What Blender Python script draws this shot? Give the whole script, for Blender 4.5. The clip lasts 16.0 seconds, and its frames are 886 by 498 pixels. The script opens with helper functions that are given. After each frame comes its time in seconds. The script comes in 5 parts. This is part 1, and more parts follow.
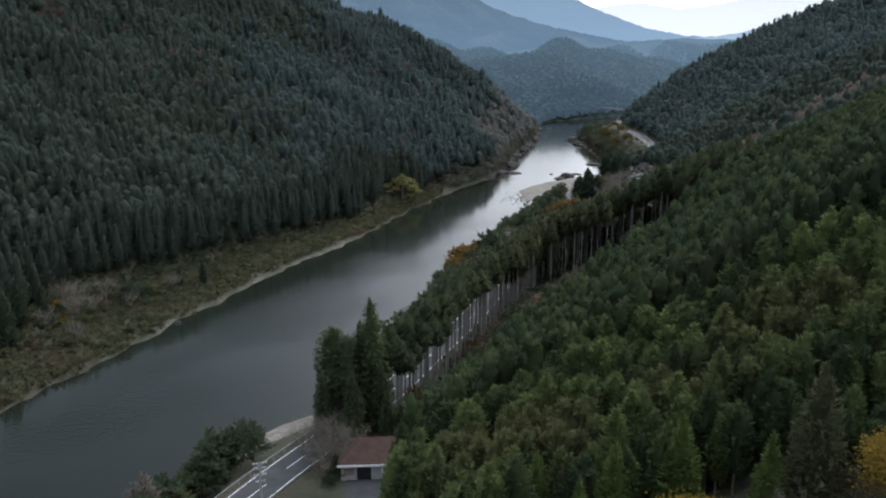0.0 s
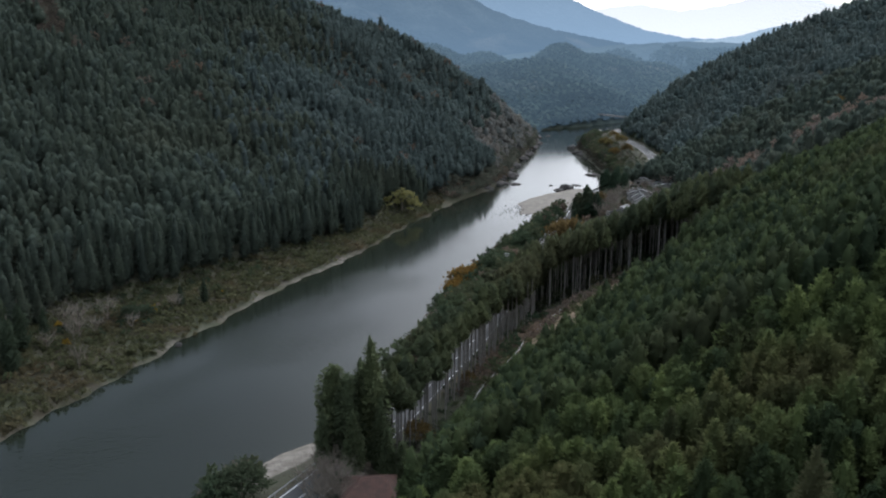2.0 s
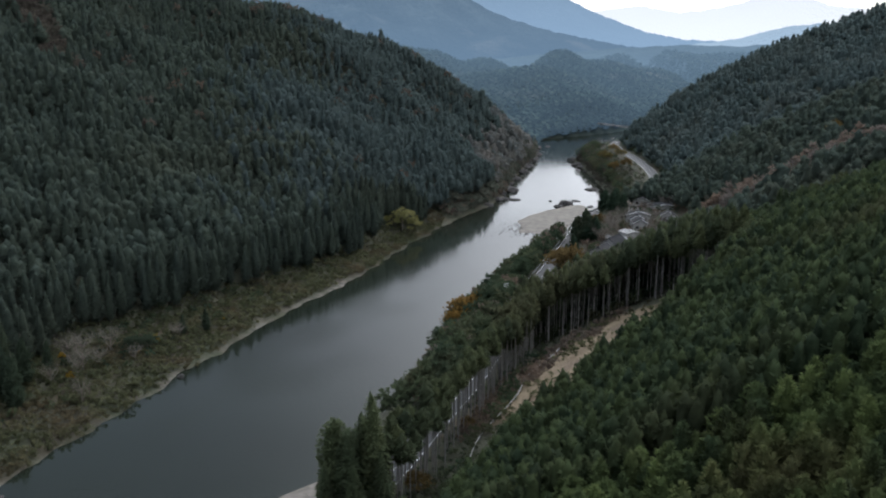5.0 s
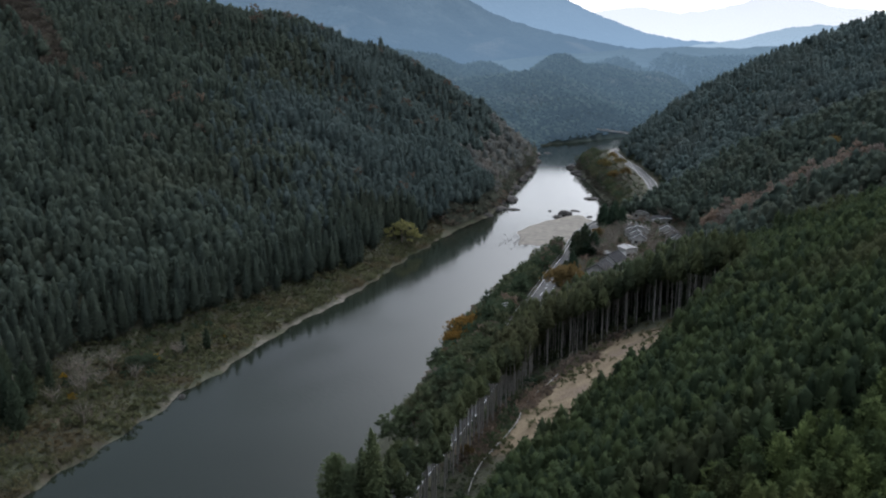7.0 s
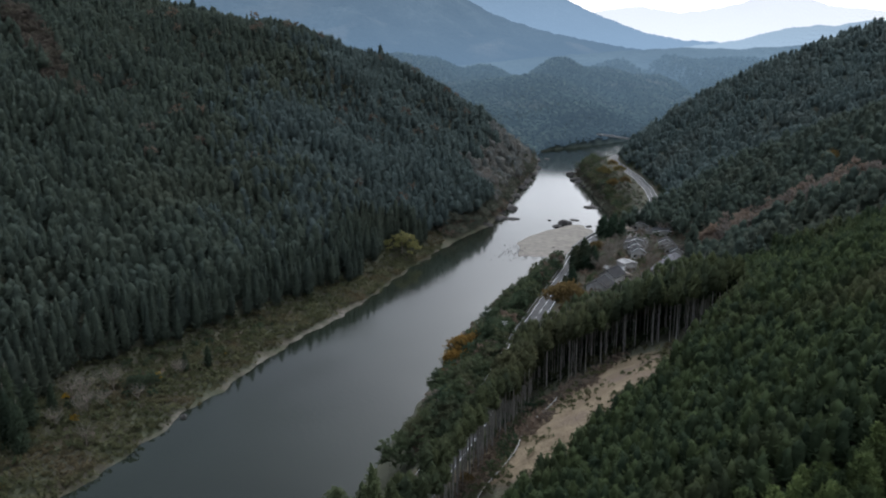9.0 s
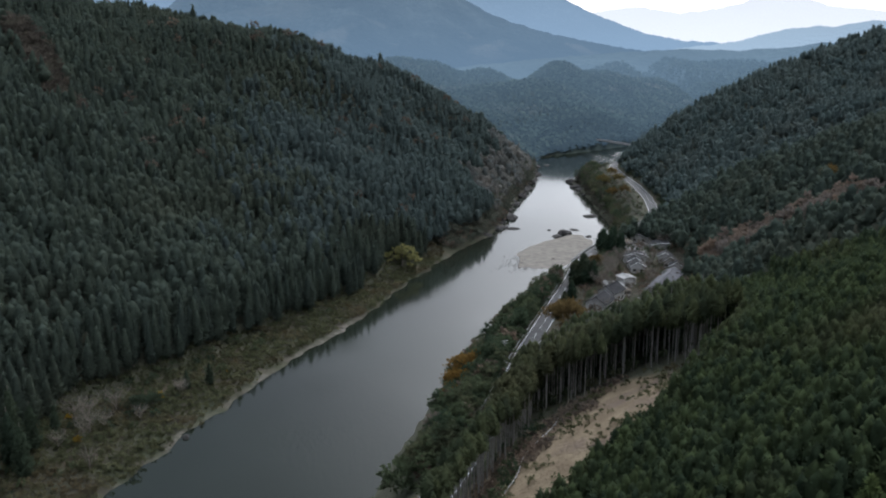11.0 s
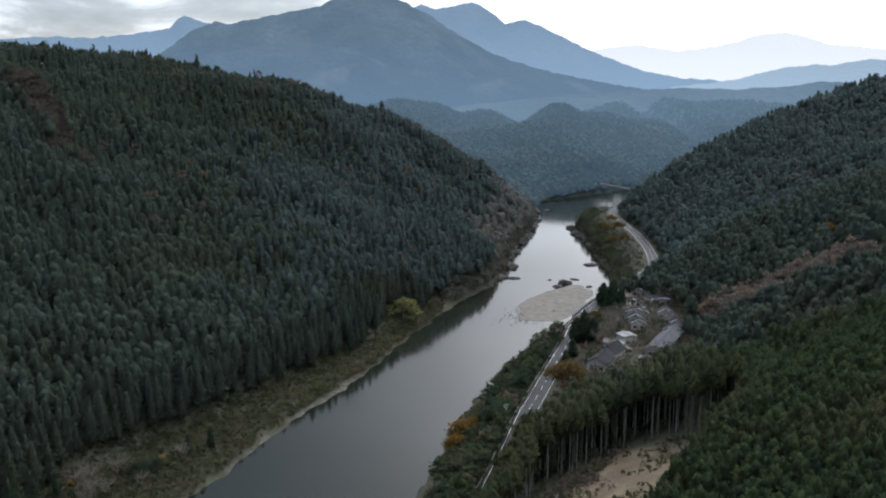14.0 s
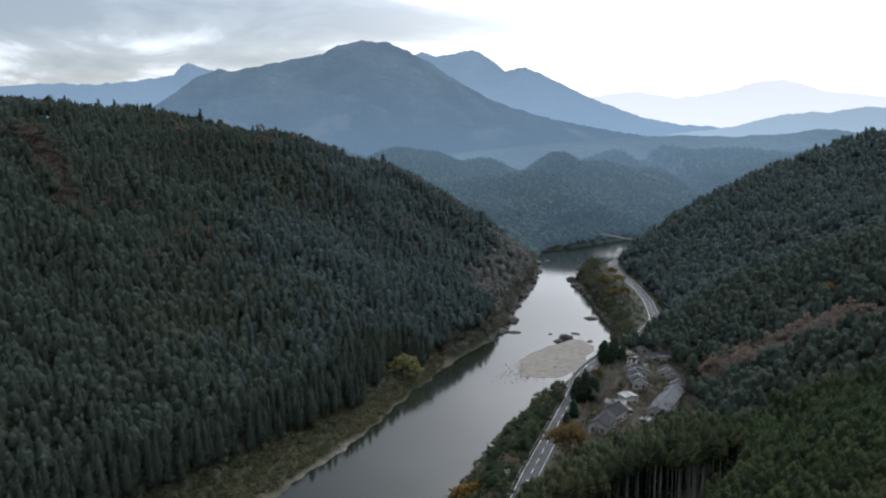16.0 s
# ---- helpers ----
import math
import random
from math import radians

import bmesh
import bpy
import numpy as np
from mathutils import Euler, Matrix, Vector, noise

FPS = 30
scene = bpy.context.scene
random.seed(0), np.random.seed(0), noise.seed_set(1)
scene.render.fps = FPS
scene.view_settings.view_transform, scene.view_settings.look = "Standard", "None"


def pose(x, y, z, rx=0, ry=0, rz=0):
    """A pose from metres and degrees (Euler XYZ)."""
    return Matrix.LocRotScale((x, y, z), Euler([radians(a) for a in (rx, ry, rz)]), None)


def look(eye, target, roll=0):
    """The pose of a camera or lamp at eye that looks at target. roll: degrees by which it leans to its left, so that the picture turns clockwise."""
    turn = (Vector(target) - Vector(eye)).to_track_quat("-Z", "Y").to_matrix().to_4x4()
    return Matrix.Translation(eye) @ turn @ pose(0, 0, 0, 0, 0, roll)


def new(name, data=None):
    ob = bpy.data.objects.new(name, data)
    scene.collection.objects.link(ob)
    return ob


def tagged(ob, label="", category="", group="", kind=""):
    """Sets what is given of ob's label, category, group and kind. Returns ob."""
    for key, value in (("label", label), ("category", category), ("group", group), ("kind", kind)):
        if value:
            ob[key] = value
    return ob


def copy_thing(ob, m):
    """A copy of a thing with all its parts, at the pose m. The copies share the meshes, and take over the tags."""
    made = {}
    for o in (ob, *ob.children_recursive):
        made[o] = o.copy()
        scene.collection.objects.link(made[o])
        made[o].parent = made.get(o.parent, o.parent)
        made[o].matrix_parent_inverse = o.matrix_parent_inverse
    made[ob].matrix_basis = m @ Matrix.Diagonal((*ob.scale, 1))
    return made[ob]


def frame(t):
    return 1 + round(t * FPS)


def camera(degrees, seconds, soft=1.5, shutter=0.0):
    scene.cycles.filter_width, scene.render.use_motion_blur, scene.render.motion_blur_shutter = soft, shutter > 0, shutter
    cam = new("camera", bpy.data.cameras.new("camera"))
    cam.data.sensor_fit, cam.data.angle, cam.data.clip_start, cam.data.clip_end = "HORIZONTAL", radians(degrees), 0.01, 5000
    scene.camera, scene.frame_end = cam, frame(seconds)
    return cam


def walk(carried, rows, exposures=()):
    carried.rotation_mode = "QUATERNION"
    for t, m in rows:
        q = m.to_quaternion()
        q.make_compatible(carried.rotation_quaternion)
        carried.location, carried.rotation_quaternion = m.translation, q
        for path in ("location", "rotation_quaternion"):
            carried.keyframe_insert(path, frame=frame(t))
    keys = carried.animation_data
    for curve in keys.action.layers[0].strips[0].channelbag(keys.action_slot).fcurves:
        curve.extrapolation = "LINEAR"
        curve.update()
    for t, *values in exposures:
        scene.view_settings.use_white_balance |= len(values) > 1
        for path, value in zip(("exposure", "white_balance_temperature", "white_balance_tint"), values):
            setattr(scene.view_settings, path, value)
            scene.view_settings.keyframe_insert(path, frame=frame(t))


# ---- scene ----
cam = camera(52.6, 16.0, soft=2.1)
METRES, EYE, TILT, LEAN, TURN = 60.0, 91.0, -13.4, 0.0, 0.0
ROWS = [
    (0.0, 0.0, 0.0, 0.0, 0.0, 0.0, 0.0),
    (0.5, -0.0004, -0.0072, 0.0303, -0.01, 0.01, -0.03),
    (1.0, -0.0008, -0.0143, 0.0605, -0.02, 0.01, -0.06),
    (1.5, -0.001, -0.0213, 0.0909, -0.02, 0.0, -0.09),
    (2.0, -0.0009, -0.0286, 0.1212, -0.03, 0.0, -0.11),
    (2.5, -0.0009, -0.0357, 0.1517, -0.02, 0.0, -0.13),
    (3.0, -0.0008, -0.0429, 0.1819, -0.02, 0.01, -0.14),
    (3.5, -0.0009, -0.0504, 0.2123, -0.02, -0.01, -0.14),
    (4.0, -0.0006, -0.0578, 0.2428, -0.02, -0.02, -0.14),
    (6.5, 0.0004, -0.0941, 0.394, -0.04, -0.09, -0.13),
    (7.0, 0.0008, -0.1012, 0.4243, -0.04, -0.1, -0.12),
    (7.5, 0.0018, -0.1078, 0.4545, -0.04, -0.13, -0.11),
    (8.0, 0.0027, -0.1145, 0.4846, -0.04, -0.15, -0.08),
    (8.5, 0.0033, -0.1219, 0.5151, -0.03, -0.17, -0.06),
    (9.0, 0.004, -0.1283, 0.5453, -0.02, -0.18, -0.02),
    (11.5, 0.0017, -0.1662, 0.6974, -0.02, -0.25, 0.08),
    (12.0, 0.0011, -0.1735, 0.728, -0.01, -0.26, 0.09),
    (12.5, 0.0007, -0.1808, 0.7589, 0.0, -0.26, 0.1),
    (13.0, 0.0007, -0.1867, 0.7911, 0.02, -0.01, 0.12),
    (13.5, 0.0004, -0.1931, 0.8198, 0.02, 0.92, 0.11),
    (14.0, -0.0005, -0.2016, 0.8506, 0.02, 1.92, 0.1),
    (14.5, -0.0018, -0.2097, 0.8818, 0.02, 2.9, 0.08),
    (15.0, -0.0021, -0.2166, 0.911, 0.03, 3.51, 0.07),
    (15.5, -0.0037, -0.224, 0.9417, 0.03, 4.1, 0.06),
    (16.0, -0.0041, -0.2312, 0.9726, 0.04, 4.69, 0.05),
]
walk(cam, [(t, pose(0, 0, EYE, TILT, LEAN, TURN) @ pose(METRES * x, METRES * y, METRES * z, 90 + pitch, roll, yaw)) for t, x, y, z, yaw, pitch, roll in ROWS],
     [(0.0, 0.45, 6150, 13), (8.0, 0.41, 6150, 13), (16.0, 0.36, 6150, 13)])

# ---- world and light ----
SUN_EL, SUN_AZ = radians(27), radians(17)


def make_world():
    w = bpy.data.worlds.new("sky")
    scene.world = w
    w.use_nodes = True
    nt = w.node_tree
    nt.nodes.clear()
    n, l = nt.nodes.new, nt.links.new
    out, bg = n("ShaderNodeOutputWorld"), n("ShaderNodeBackground")
    sky = n("ShaderNodeTexSky")
    sky.sky_type, sky.sun_disc = "NISHITA", False
    sky.sun_elevation, sky.sun_rotation = SUN_EL, SUN_AZ
    sky.dust_density, sky.air_density, sky.ozone_density = 0.6, 1.0, 3.0
    coord, mapn = n("ShaderNodeTexCoord"), n("ShaderNodeMapping")
    mapn.inputs["Scale"].default_value = (1.0, 1.0, 4.2)
    mapn.inputs["Location"].default_value = (0.35, 0.1, 0.0)
    no = n("ShaderNodeTexNoise")
    no.inputs["Scale"].default_value, no.inputs["Detail"].default_value = 4.0, 11.0
    no.inputs["Roughness"].default_value, no.inputs["Distortion"].default_value = 0.56, 0.4
    xyz = n("ShaderNodeSeparateXYZ")
    l(coord.outputs["Generated"], xyz.inputs["Vector"])

    def ranged(value, a, b, c, d):
        r = n("ShaderNodeMapRange")
        r.interpolation_type = "SMOOTHSTEP"
        for key, v in (("From Min", a), ("From Max", b), ("To Min", c), ("To Max", d)):
            r.inputs[key].default_value = v
        l(value, r.inputs["Value"])
        return r.outputs["Result"]

    def plus(a, b):
        m = n("ShaderNodeMath")
        l(a, m.inputs[0])
        l(b, m.inputs[1])
        return m.outputs["Value"]

    # the cloud deck is thick in the west, thin towards the sun, and breaks open low over the horizon
    thin = plus(plus(ranged(no.outputs["Fac"], 0.27, 0.73, 0.06, 0.86), ranged(xyz.outputs["X"], -0.16, 0.24, -0.34, 0.14)), ranged(xyz.outputs["Z"], 0.045, 0.105, 0.36, 0.0))
    ramp = n("ShaderNodeValToRGB")
    ramp.color_ramp.elements[0].position, ramp.color_ramp.elements[0].color = 0.22, (0.29, 0.328, 0.37, 1)
    ramp.color_ramp.elements[1].position, ramp.color_ramp.elements[1].color = 0.64, (0.86, 0.91, 0.96, 1)
    mid = ramp.color_ramp.elements.new(0.44)
    mid.color = (0.42, 0.458, 0.495, 1)
    dim = n("ShaderNodeVectorMath")
    dim.operation = "SCALE"
    dim.inputs["Scale"].default_value = 0.022
    # an overcast sky is brighter overhead than at the horizon
    grey = n("ShaderNodeVectorMath")
    grey.operation = "SCALE"
    l(ramp.outputs["Color"], grey.inputs[0])
    l(ranged(xyz.outputs["Z"], 0.42, 0.95, 0.82, 4.5), grey.inputs["Scale"])
    add = n("ShaderNodeMix")
    add.data_type, add.blend_type = "RGBA", "ADD"
    add.inputs["Factor"].default_value = 1.0
    # the sun's glow through thin cloud
    dot, power, glow = n("ShaderNodeVectorMath"), n("ShaderNodeMath"), n("ShaderNodeMix")
    dot.operation, power.operation = "DOT_PRODUCT", "POWER"
    dot.inputs[1].default_value = (math.sin(SUN_AZ) * math.cos(SUN_EL), math.cos(SUN_AZ) * math.cos(SUN_EL), math.sin(SUN_EL))
    power.use_clamp, power.inputs[1].default_value = True, 24.0
    glow.data_type, glow.blend_type = "RGBA", "ADD"
    glow.inputs["B"].default_value = (3.2, 3.15, 3.05, 1)
    l(coord.outputs["Generated"], dot.inputs[0])
    l(dot.outputs["Value"], power.inputs[0])
    l(power.outputs["Value"], glow.inputs["Factor"])
    l(add.outputs["Result"], glow.inputs["A"])
    l(coord.outputs["Generated"], mapn.inputs["Vector"])
    l(mapn.outputs["Vector"], no.inputs["Vector"])
    l(thin, ramp.inputs["Fac"])
    l(sky.outputs["Color"], dim.inputs[0])
    l(grey.outputs["Vector"], add.inputs["A"])
    l(dim.outputs["Vector"], add.inputs["B"])
    l(glow.outputs["Result"], bg.inputs["Color"])
    bg.inputs["Strength"].default_value = 0.92
    l(bg.outputs["Background"], out.inputs["Surface"])
    sun = bpy.data.lights.new("sun", "SUN")
    sun.energy, sun.angle, sun.color = 1.4, radians(16), (1.0, 0.97, 0.93)
    far = Vector((math.sin(SUN_AZ) * math.cos(SUN_EL), math.cos(SUN_AZ) * math.cos(SUN_EL), math.sin(SUN_EL)))
    new("sun", sun).matrix_world = look(far * 300, (0, 0, 0))


make_world()


# ---- materials ----
def material(name, rough=0.8, spec=0.3, metal=0.0):
    m = bpy.data.materials.new(name)
    m.use_nodes = True
    b = m.node_tree.nodes["Principled BSDF"]
    b.inputs["Roughness"].default_value, b.inputs["Metallic"].default_value = rough, metal
    b.inputs["Specular IOR Level"].default_value = spec
    return m, m.node_tree, b


def noise_fac(nt, scale, lo, hi, detail=4.0, where="Object"):
    """A noise spread between lo and hi onto 0 to 1."""
    co, no, mr = nt.nodes.new("ShaderNodeTexCoord"), nt.nodes.new("ShaderNodeTexNoise"), nt.nodes.new("ShaderNodeMapRange")
    no.inputs["Scale"].default_value, no.inputs["Detail"].default_value = scale, detail
    mr.inputs["From Min"].default_value, mr.inputs["From Max"].default_value = lo, hi
    nt.links.new(co.outputs[where], no.inputs["Vector"])
    nt.links.new(no.outputs["Fac"], mr.inputs["Value"])
    return mr.outputs["Result"]


def mix(nt, fac, a, b, mode="MIX"):
    m = nt.nodes.new("ShaderNodeMix")
    m.data_type, m.blend_type = "RGBA", mode
    for key, v in (("Factor", fac), ("A", a), ("B", b)):
        if isinstance(v, (int, float)):
            m.inputs[key].default_value = v
        elif isinstance(v, tuple):
            m.inputs[key].default_value = (*v, 1)
        else:
            nt.links.new(v, m.inputs[key])
    return m.outputs["Result"]


def attr(nt, name):
    a = nt.nodes.new("ShaderNodeAttribute")
    a.attribute_name = name
    return a.outputs["Fac"]


def bump(nt, b, fac, strength, dist):
    u = nt.nodes.new("ShaderNodeBump")
    u.inputs["Strength"].default_value, u.inputs["Distance"].default_value = strength, dist
    nt.links.new(fac, u.inputs["Height"])
    nt.links.new(u.outputs["Normal"], b.inputs["Normal"])


def plain(name, a, b_col, scale=2.0, rough=0.8, spec=0.3, metal=0.0, relief=0.0):
    m, nt, b = material(name, rough, spec, metal)
    f = noise_fac(nt, scale, 0.3, 0.7)
    nt.links.new(mix(nt, f, a, b_col), b.inputs["Base Color"])
    if relief:
        bump(nt, b, noise_fac(nt, scale * 5, 0.2, 0.8), 0.6, relief)
    return m


def foliage(name, dark, light, odd, by="tint", patch=0.02, grain=0.24):
    """Leaves: two greens spread tree by tree, an odd tone in stands, light let through."""
    m, nt, b = material(name, 0.9, 0.02)
    if by == "tint":
        t = attr(nt, "tint")
    else:
        t = nt.nodes.new("ShaderNodeObjectInfo").outputs["Random"]
    col = mix(nt, t, dark, light)
    geo = nt.nodes.new("ShaderNodeNewGeometry")
    no, mr = nt.nodes.new("ShaderNodeTexNoise"), nt.nodes.new("ShaderNodeMapRange")
    no.inputs["Scale"].default_value, no.inputs["Detail"].default_value = patch, 3.0
    mr.inputs["From Min"].default_value, mr.inputs["From Max"].default_value = 0.5, 0.68
    mr.inputs["To Max"].default_value = 0.75
    nt.links.new(geo.outputs["Position"], no.inputs["Vector"])
    nt.links.new(no.outputs["Fac"], mr.inputs["Value"])
    col = mix(nt, mr.outputs["Result"], col, odd)
    fine = nt.nodes.new("ShaderNodeTexNoise")
    fine.inputs["Scale"].default_value = 0.9
    nt.links.new(geo.outputs["Position"], fine.inputs["Vector"])
    mr2 = nt.nodes.new("ShaderNodeMapRange")
    mr2.inputs["From Min"].default_value, mr2.inputs["From Max"].default_value = 0.3, 0.7
    mr2.inputs["To Min"].default_value, mr2.inputs["To Max"].default_value = 1 - grain, 1 + 0.9 * grain
    nt.links.new(fine.outputs["Fac"], mr2.inputs["Value"])
    sc = nt.nodes.new("ShaderNodeVectorMath")
    sc.operation = "SCALE"
    nt.links.new(col, sc.inputs[0])
    nt.links.new(mr2.outputs["Result"], sc.inputs["Scale"])
    nt.links.new(sc.outputs["Vector"], b.inputs["Base Color"])
    tr, ms = nt.nodes.new("ShaderNodeBsdfTranslucent"), nt.nodes.new("ShaderNodeMixShader")
    nt.links.new(sc.outputs["Vector"], tr.inputs["Color"])
    ms.inputs["Fac"].default_value = 0.52
    nt.links.new(b.outputs["BSDF"], ms.inputs[1])
    nt.links.new(tr.outputs["BSDF"], ms.inputs[2])
    nt.links.new(ms.outputs["Shader"], nt.nodes["Material Output"].inputs["Surface"])
    return m


def make_ground_material():
    m, nt, b = material("valley_ground", 0.95, 0.1)
    soil = mix(nt, noise_fac(nt, 0.12, 0.35, 0.65), (0.035, 0.036, 0.024), (0.052, 0.052, 0.034))
    grass = mix(nt, noise_fac(nt, 0.09, 0.4, 0.62, 6.0), (0.046, 0.041, 0.028), (0.038, 0.041, 0.024))
    grass = mix(nt, noise_fac(nt, 0.05, 0.54, 0.66, 5.0), grass, (0.052, 0.042, 0.027))
    gravel = mix(nt, noise_fac(nt, 0.35, 0.35, 0.65, 8.0), (0.040, 0.036, 0.029), (0.120, 0.107, 0.088))
    earth = mix(nt, noise_fac(nt, 0.16, 0.35, 0.65, 7.0), (0.100, 0.075, 0.047), (0.150, 0.116, 0.074))
    earth = mix(nt, noise_fac(nt, 0.07, 0.50, 0.64, 7.0), earth, (0.095, 0.070, 0.052))
    col = mix(nt, attr(nt, "grass"), soil, grass)
    col = mix(nt, attr(nt, "meadow"), col, (0.034, 0.043, 0.035))
    col = mix(nt, attr(nt, "earth"), col, earth)
    col = mix(nt, attr(nt, "gravel"), col, gravel)
    col = mix(nt, attr(nt, "sand"), col, mix(nt, noise_fac(nt, 0.4, 0.35, 0.7, 7.0), (0.095, 0.084, 0.070), (0.165, 0.148, 0.125)))
    nt.links.new(col, b.inputs["Base Color"])
    bump(nt, b, noise_fac(nt, 0.8, 0.2, 0.8, 8.0), 0.8, 0.5)
    # the land a mile off gets its woods' blue haze too, mixed in as emission
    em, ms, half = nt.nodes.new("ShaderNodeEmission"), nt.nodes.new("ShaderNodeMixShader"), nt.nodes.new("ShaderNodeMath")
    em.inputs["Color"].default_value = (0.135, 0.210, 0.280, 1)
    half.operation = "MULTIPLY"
    nt.links.new(attr(nt, "far_haze"), half.inputs[0])
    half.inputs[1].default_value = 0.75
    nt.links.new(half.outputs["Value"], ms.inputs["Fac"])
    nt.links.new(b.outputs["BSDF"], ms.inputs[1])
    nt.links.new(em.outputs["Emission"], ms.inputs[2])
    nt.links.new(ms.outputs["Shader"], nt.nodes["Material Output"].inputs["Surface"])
    return m


def make_water_material():
    m, nt, b = material("river_water", 0.09, 0.32)
    b.inputs["IOR"].default_value = 1.333
    b.inputs["Specular Tint"].default_value = (0.90, 1.0, 0.965, 1)
    nt.links.new(mix(nt, noise_fac(nt, 0.01, 0.35, 0.65), (0.007, 0.009, 0.006), (0.010, 0.013, 0.009)), b.inputs["Base Color"])
    calm = attr(nt, "gust")
    rip = noise_fac(nt, 0.7, 0.2, 0.8, 4.0)
    mul = nt.nodes.new("ShaderNodeMath")
    mul.operation = "MULTIPLY"
    nt.links.new(calm, mul.inputs[0])
    nt.links.new(rip, mul.inputs[1])
    bump(nt, b, mul.outputs["Value"], 0.5, 0.20)
    return m


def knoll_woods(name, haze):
    """Woods a mile off: trees of several tones, a glowing blue haze mixed in, stronger with distance."""
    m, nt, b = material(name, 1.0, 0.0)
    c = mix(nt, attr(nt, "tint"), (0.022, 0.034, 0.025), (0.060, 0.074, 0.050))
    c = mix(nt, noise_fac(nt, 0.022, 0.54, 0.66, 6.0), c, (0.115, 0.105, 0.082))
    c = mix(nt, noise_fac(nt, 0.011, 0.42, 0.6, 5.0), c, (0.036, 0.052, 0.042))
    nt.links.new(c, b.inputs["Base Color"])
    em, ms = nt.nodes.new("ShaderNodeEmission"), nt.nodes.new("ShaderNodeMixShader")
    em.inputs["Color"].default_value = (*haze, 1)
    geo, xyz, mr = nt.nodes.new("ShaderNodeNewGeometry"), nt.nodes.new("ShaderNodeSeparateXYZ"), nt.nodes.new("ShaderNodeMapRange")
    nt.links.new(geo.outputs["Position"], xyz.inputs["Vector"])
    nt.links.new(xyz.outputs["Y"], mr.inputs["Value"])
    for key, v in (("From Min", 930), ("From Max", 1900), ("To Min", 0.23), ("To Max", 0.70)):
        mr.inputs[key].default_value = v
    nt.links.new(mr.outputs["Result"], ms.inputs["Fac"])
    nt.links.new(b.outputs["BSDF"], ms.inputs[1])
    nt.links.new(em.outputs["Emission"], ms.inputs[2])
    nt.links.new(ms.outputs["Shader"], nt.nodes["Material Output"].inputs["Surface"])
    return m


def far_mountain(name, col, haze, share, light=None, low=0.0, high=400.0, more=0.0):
    """Slopes kilometres off: a glowing blue haze is mixed into their material, thicker low down."""
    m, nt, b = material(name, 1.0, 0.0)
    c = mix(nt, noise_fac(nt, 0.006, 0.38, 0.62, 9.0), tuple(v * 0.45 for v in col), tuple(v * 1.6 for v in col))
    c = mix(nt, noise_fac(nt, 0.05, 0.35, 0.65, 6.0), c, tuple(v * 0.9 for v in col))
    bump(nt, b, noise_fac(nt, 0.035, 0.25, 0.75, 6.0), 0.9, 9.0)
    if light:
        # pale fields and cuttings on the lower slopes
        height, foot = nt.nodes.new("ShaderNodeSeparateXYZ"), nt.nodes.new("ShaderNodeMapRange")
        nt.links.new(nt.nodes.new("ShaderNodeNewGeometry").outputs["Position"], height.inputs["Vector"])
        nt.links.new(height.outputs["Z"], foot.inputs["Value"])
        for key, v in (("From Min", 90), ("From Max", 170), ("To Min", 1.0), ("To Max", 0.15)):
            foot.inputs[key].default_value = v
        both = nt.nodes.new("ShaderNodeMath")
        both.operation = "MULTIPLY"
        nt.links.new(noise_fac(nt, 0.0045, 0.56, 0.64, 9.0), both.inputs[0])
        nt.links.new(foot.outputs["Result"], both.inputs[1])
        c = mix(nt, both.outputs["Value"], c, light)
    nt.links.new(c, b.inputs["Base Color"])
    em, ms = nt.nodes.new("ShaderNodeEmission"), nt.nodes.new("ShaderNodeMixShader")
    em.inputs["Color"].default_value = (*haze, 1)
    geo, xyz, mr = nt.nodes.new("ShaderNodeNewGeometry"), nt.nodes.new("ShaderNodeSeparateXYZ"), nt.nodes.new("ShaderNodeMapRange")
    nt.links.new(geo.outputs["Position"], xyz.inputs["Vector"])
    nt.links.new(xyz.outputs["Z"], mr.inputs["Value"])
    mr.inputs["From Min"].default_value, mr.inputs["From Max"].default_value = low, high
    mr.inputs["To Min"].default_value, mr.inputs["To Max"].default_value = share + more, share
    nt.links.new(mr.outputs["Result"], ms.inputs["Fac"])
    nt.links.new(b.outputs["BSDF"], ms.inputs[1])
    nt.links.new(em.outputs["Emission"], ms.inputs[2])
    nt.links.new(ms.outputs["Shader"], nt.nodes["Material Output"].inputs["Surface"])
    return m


M_GROUND, M_WATER = make_ground_material(), make_water_material()
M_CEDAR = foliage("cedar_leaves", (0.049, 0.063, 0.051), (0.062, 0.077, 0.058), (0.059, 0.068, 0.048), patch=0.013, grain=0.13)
# the same cedars paler and bluer: distance haze put into the leaf colour
M_CEDAR_HAZY = foliage("hazy_cedar_leaves", (0.062, 0.082, 0.077), (0.074, 0.094, 0.085), (0.064, 0.081, 0.073), patch=0.013, grain=0.11)
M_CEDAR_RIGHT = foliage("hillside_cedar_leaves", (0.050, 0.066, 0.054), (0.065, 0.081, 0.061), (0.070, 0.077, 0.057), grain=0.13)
# paler, bluer copy of the hillside cedars, with the bend's haze in its colour
M_CEDAR_BEND_HAZY = foliage("hazy_bend_cedar_leaves", (0.074, 0.099, 0.094), (0.090, 0.114, 0.104), (0.092, 0.106, 0.093), grain=0.10)
M_ROADSIDE = foliage("roadside_cedar_leaves", (0.062, 0.078, 0.043), (0.090, 0.107, 0.053), (0.095, 0.100, 0.050), by="random")
M_STAND = foliage("stand_leaves", (0.042, 0.054, 0.032), (0.075, 0.085, 0.041), (0.081, 0.077, 0.041), by="random")
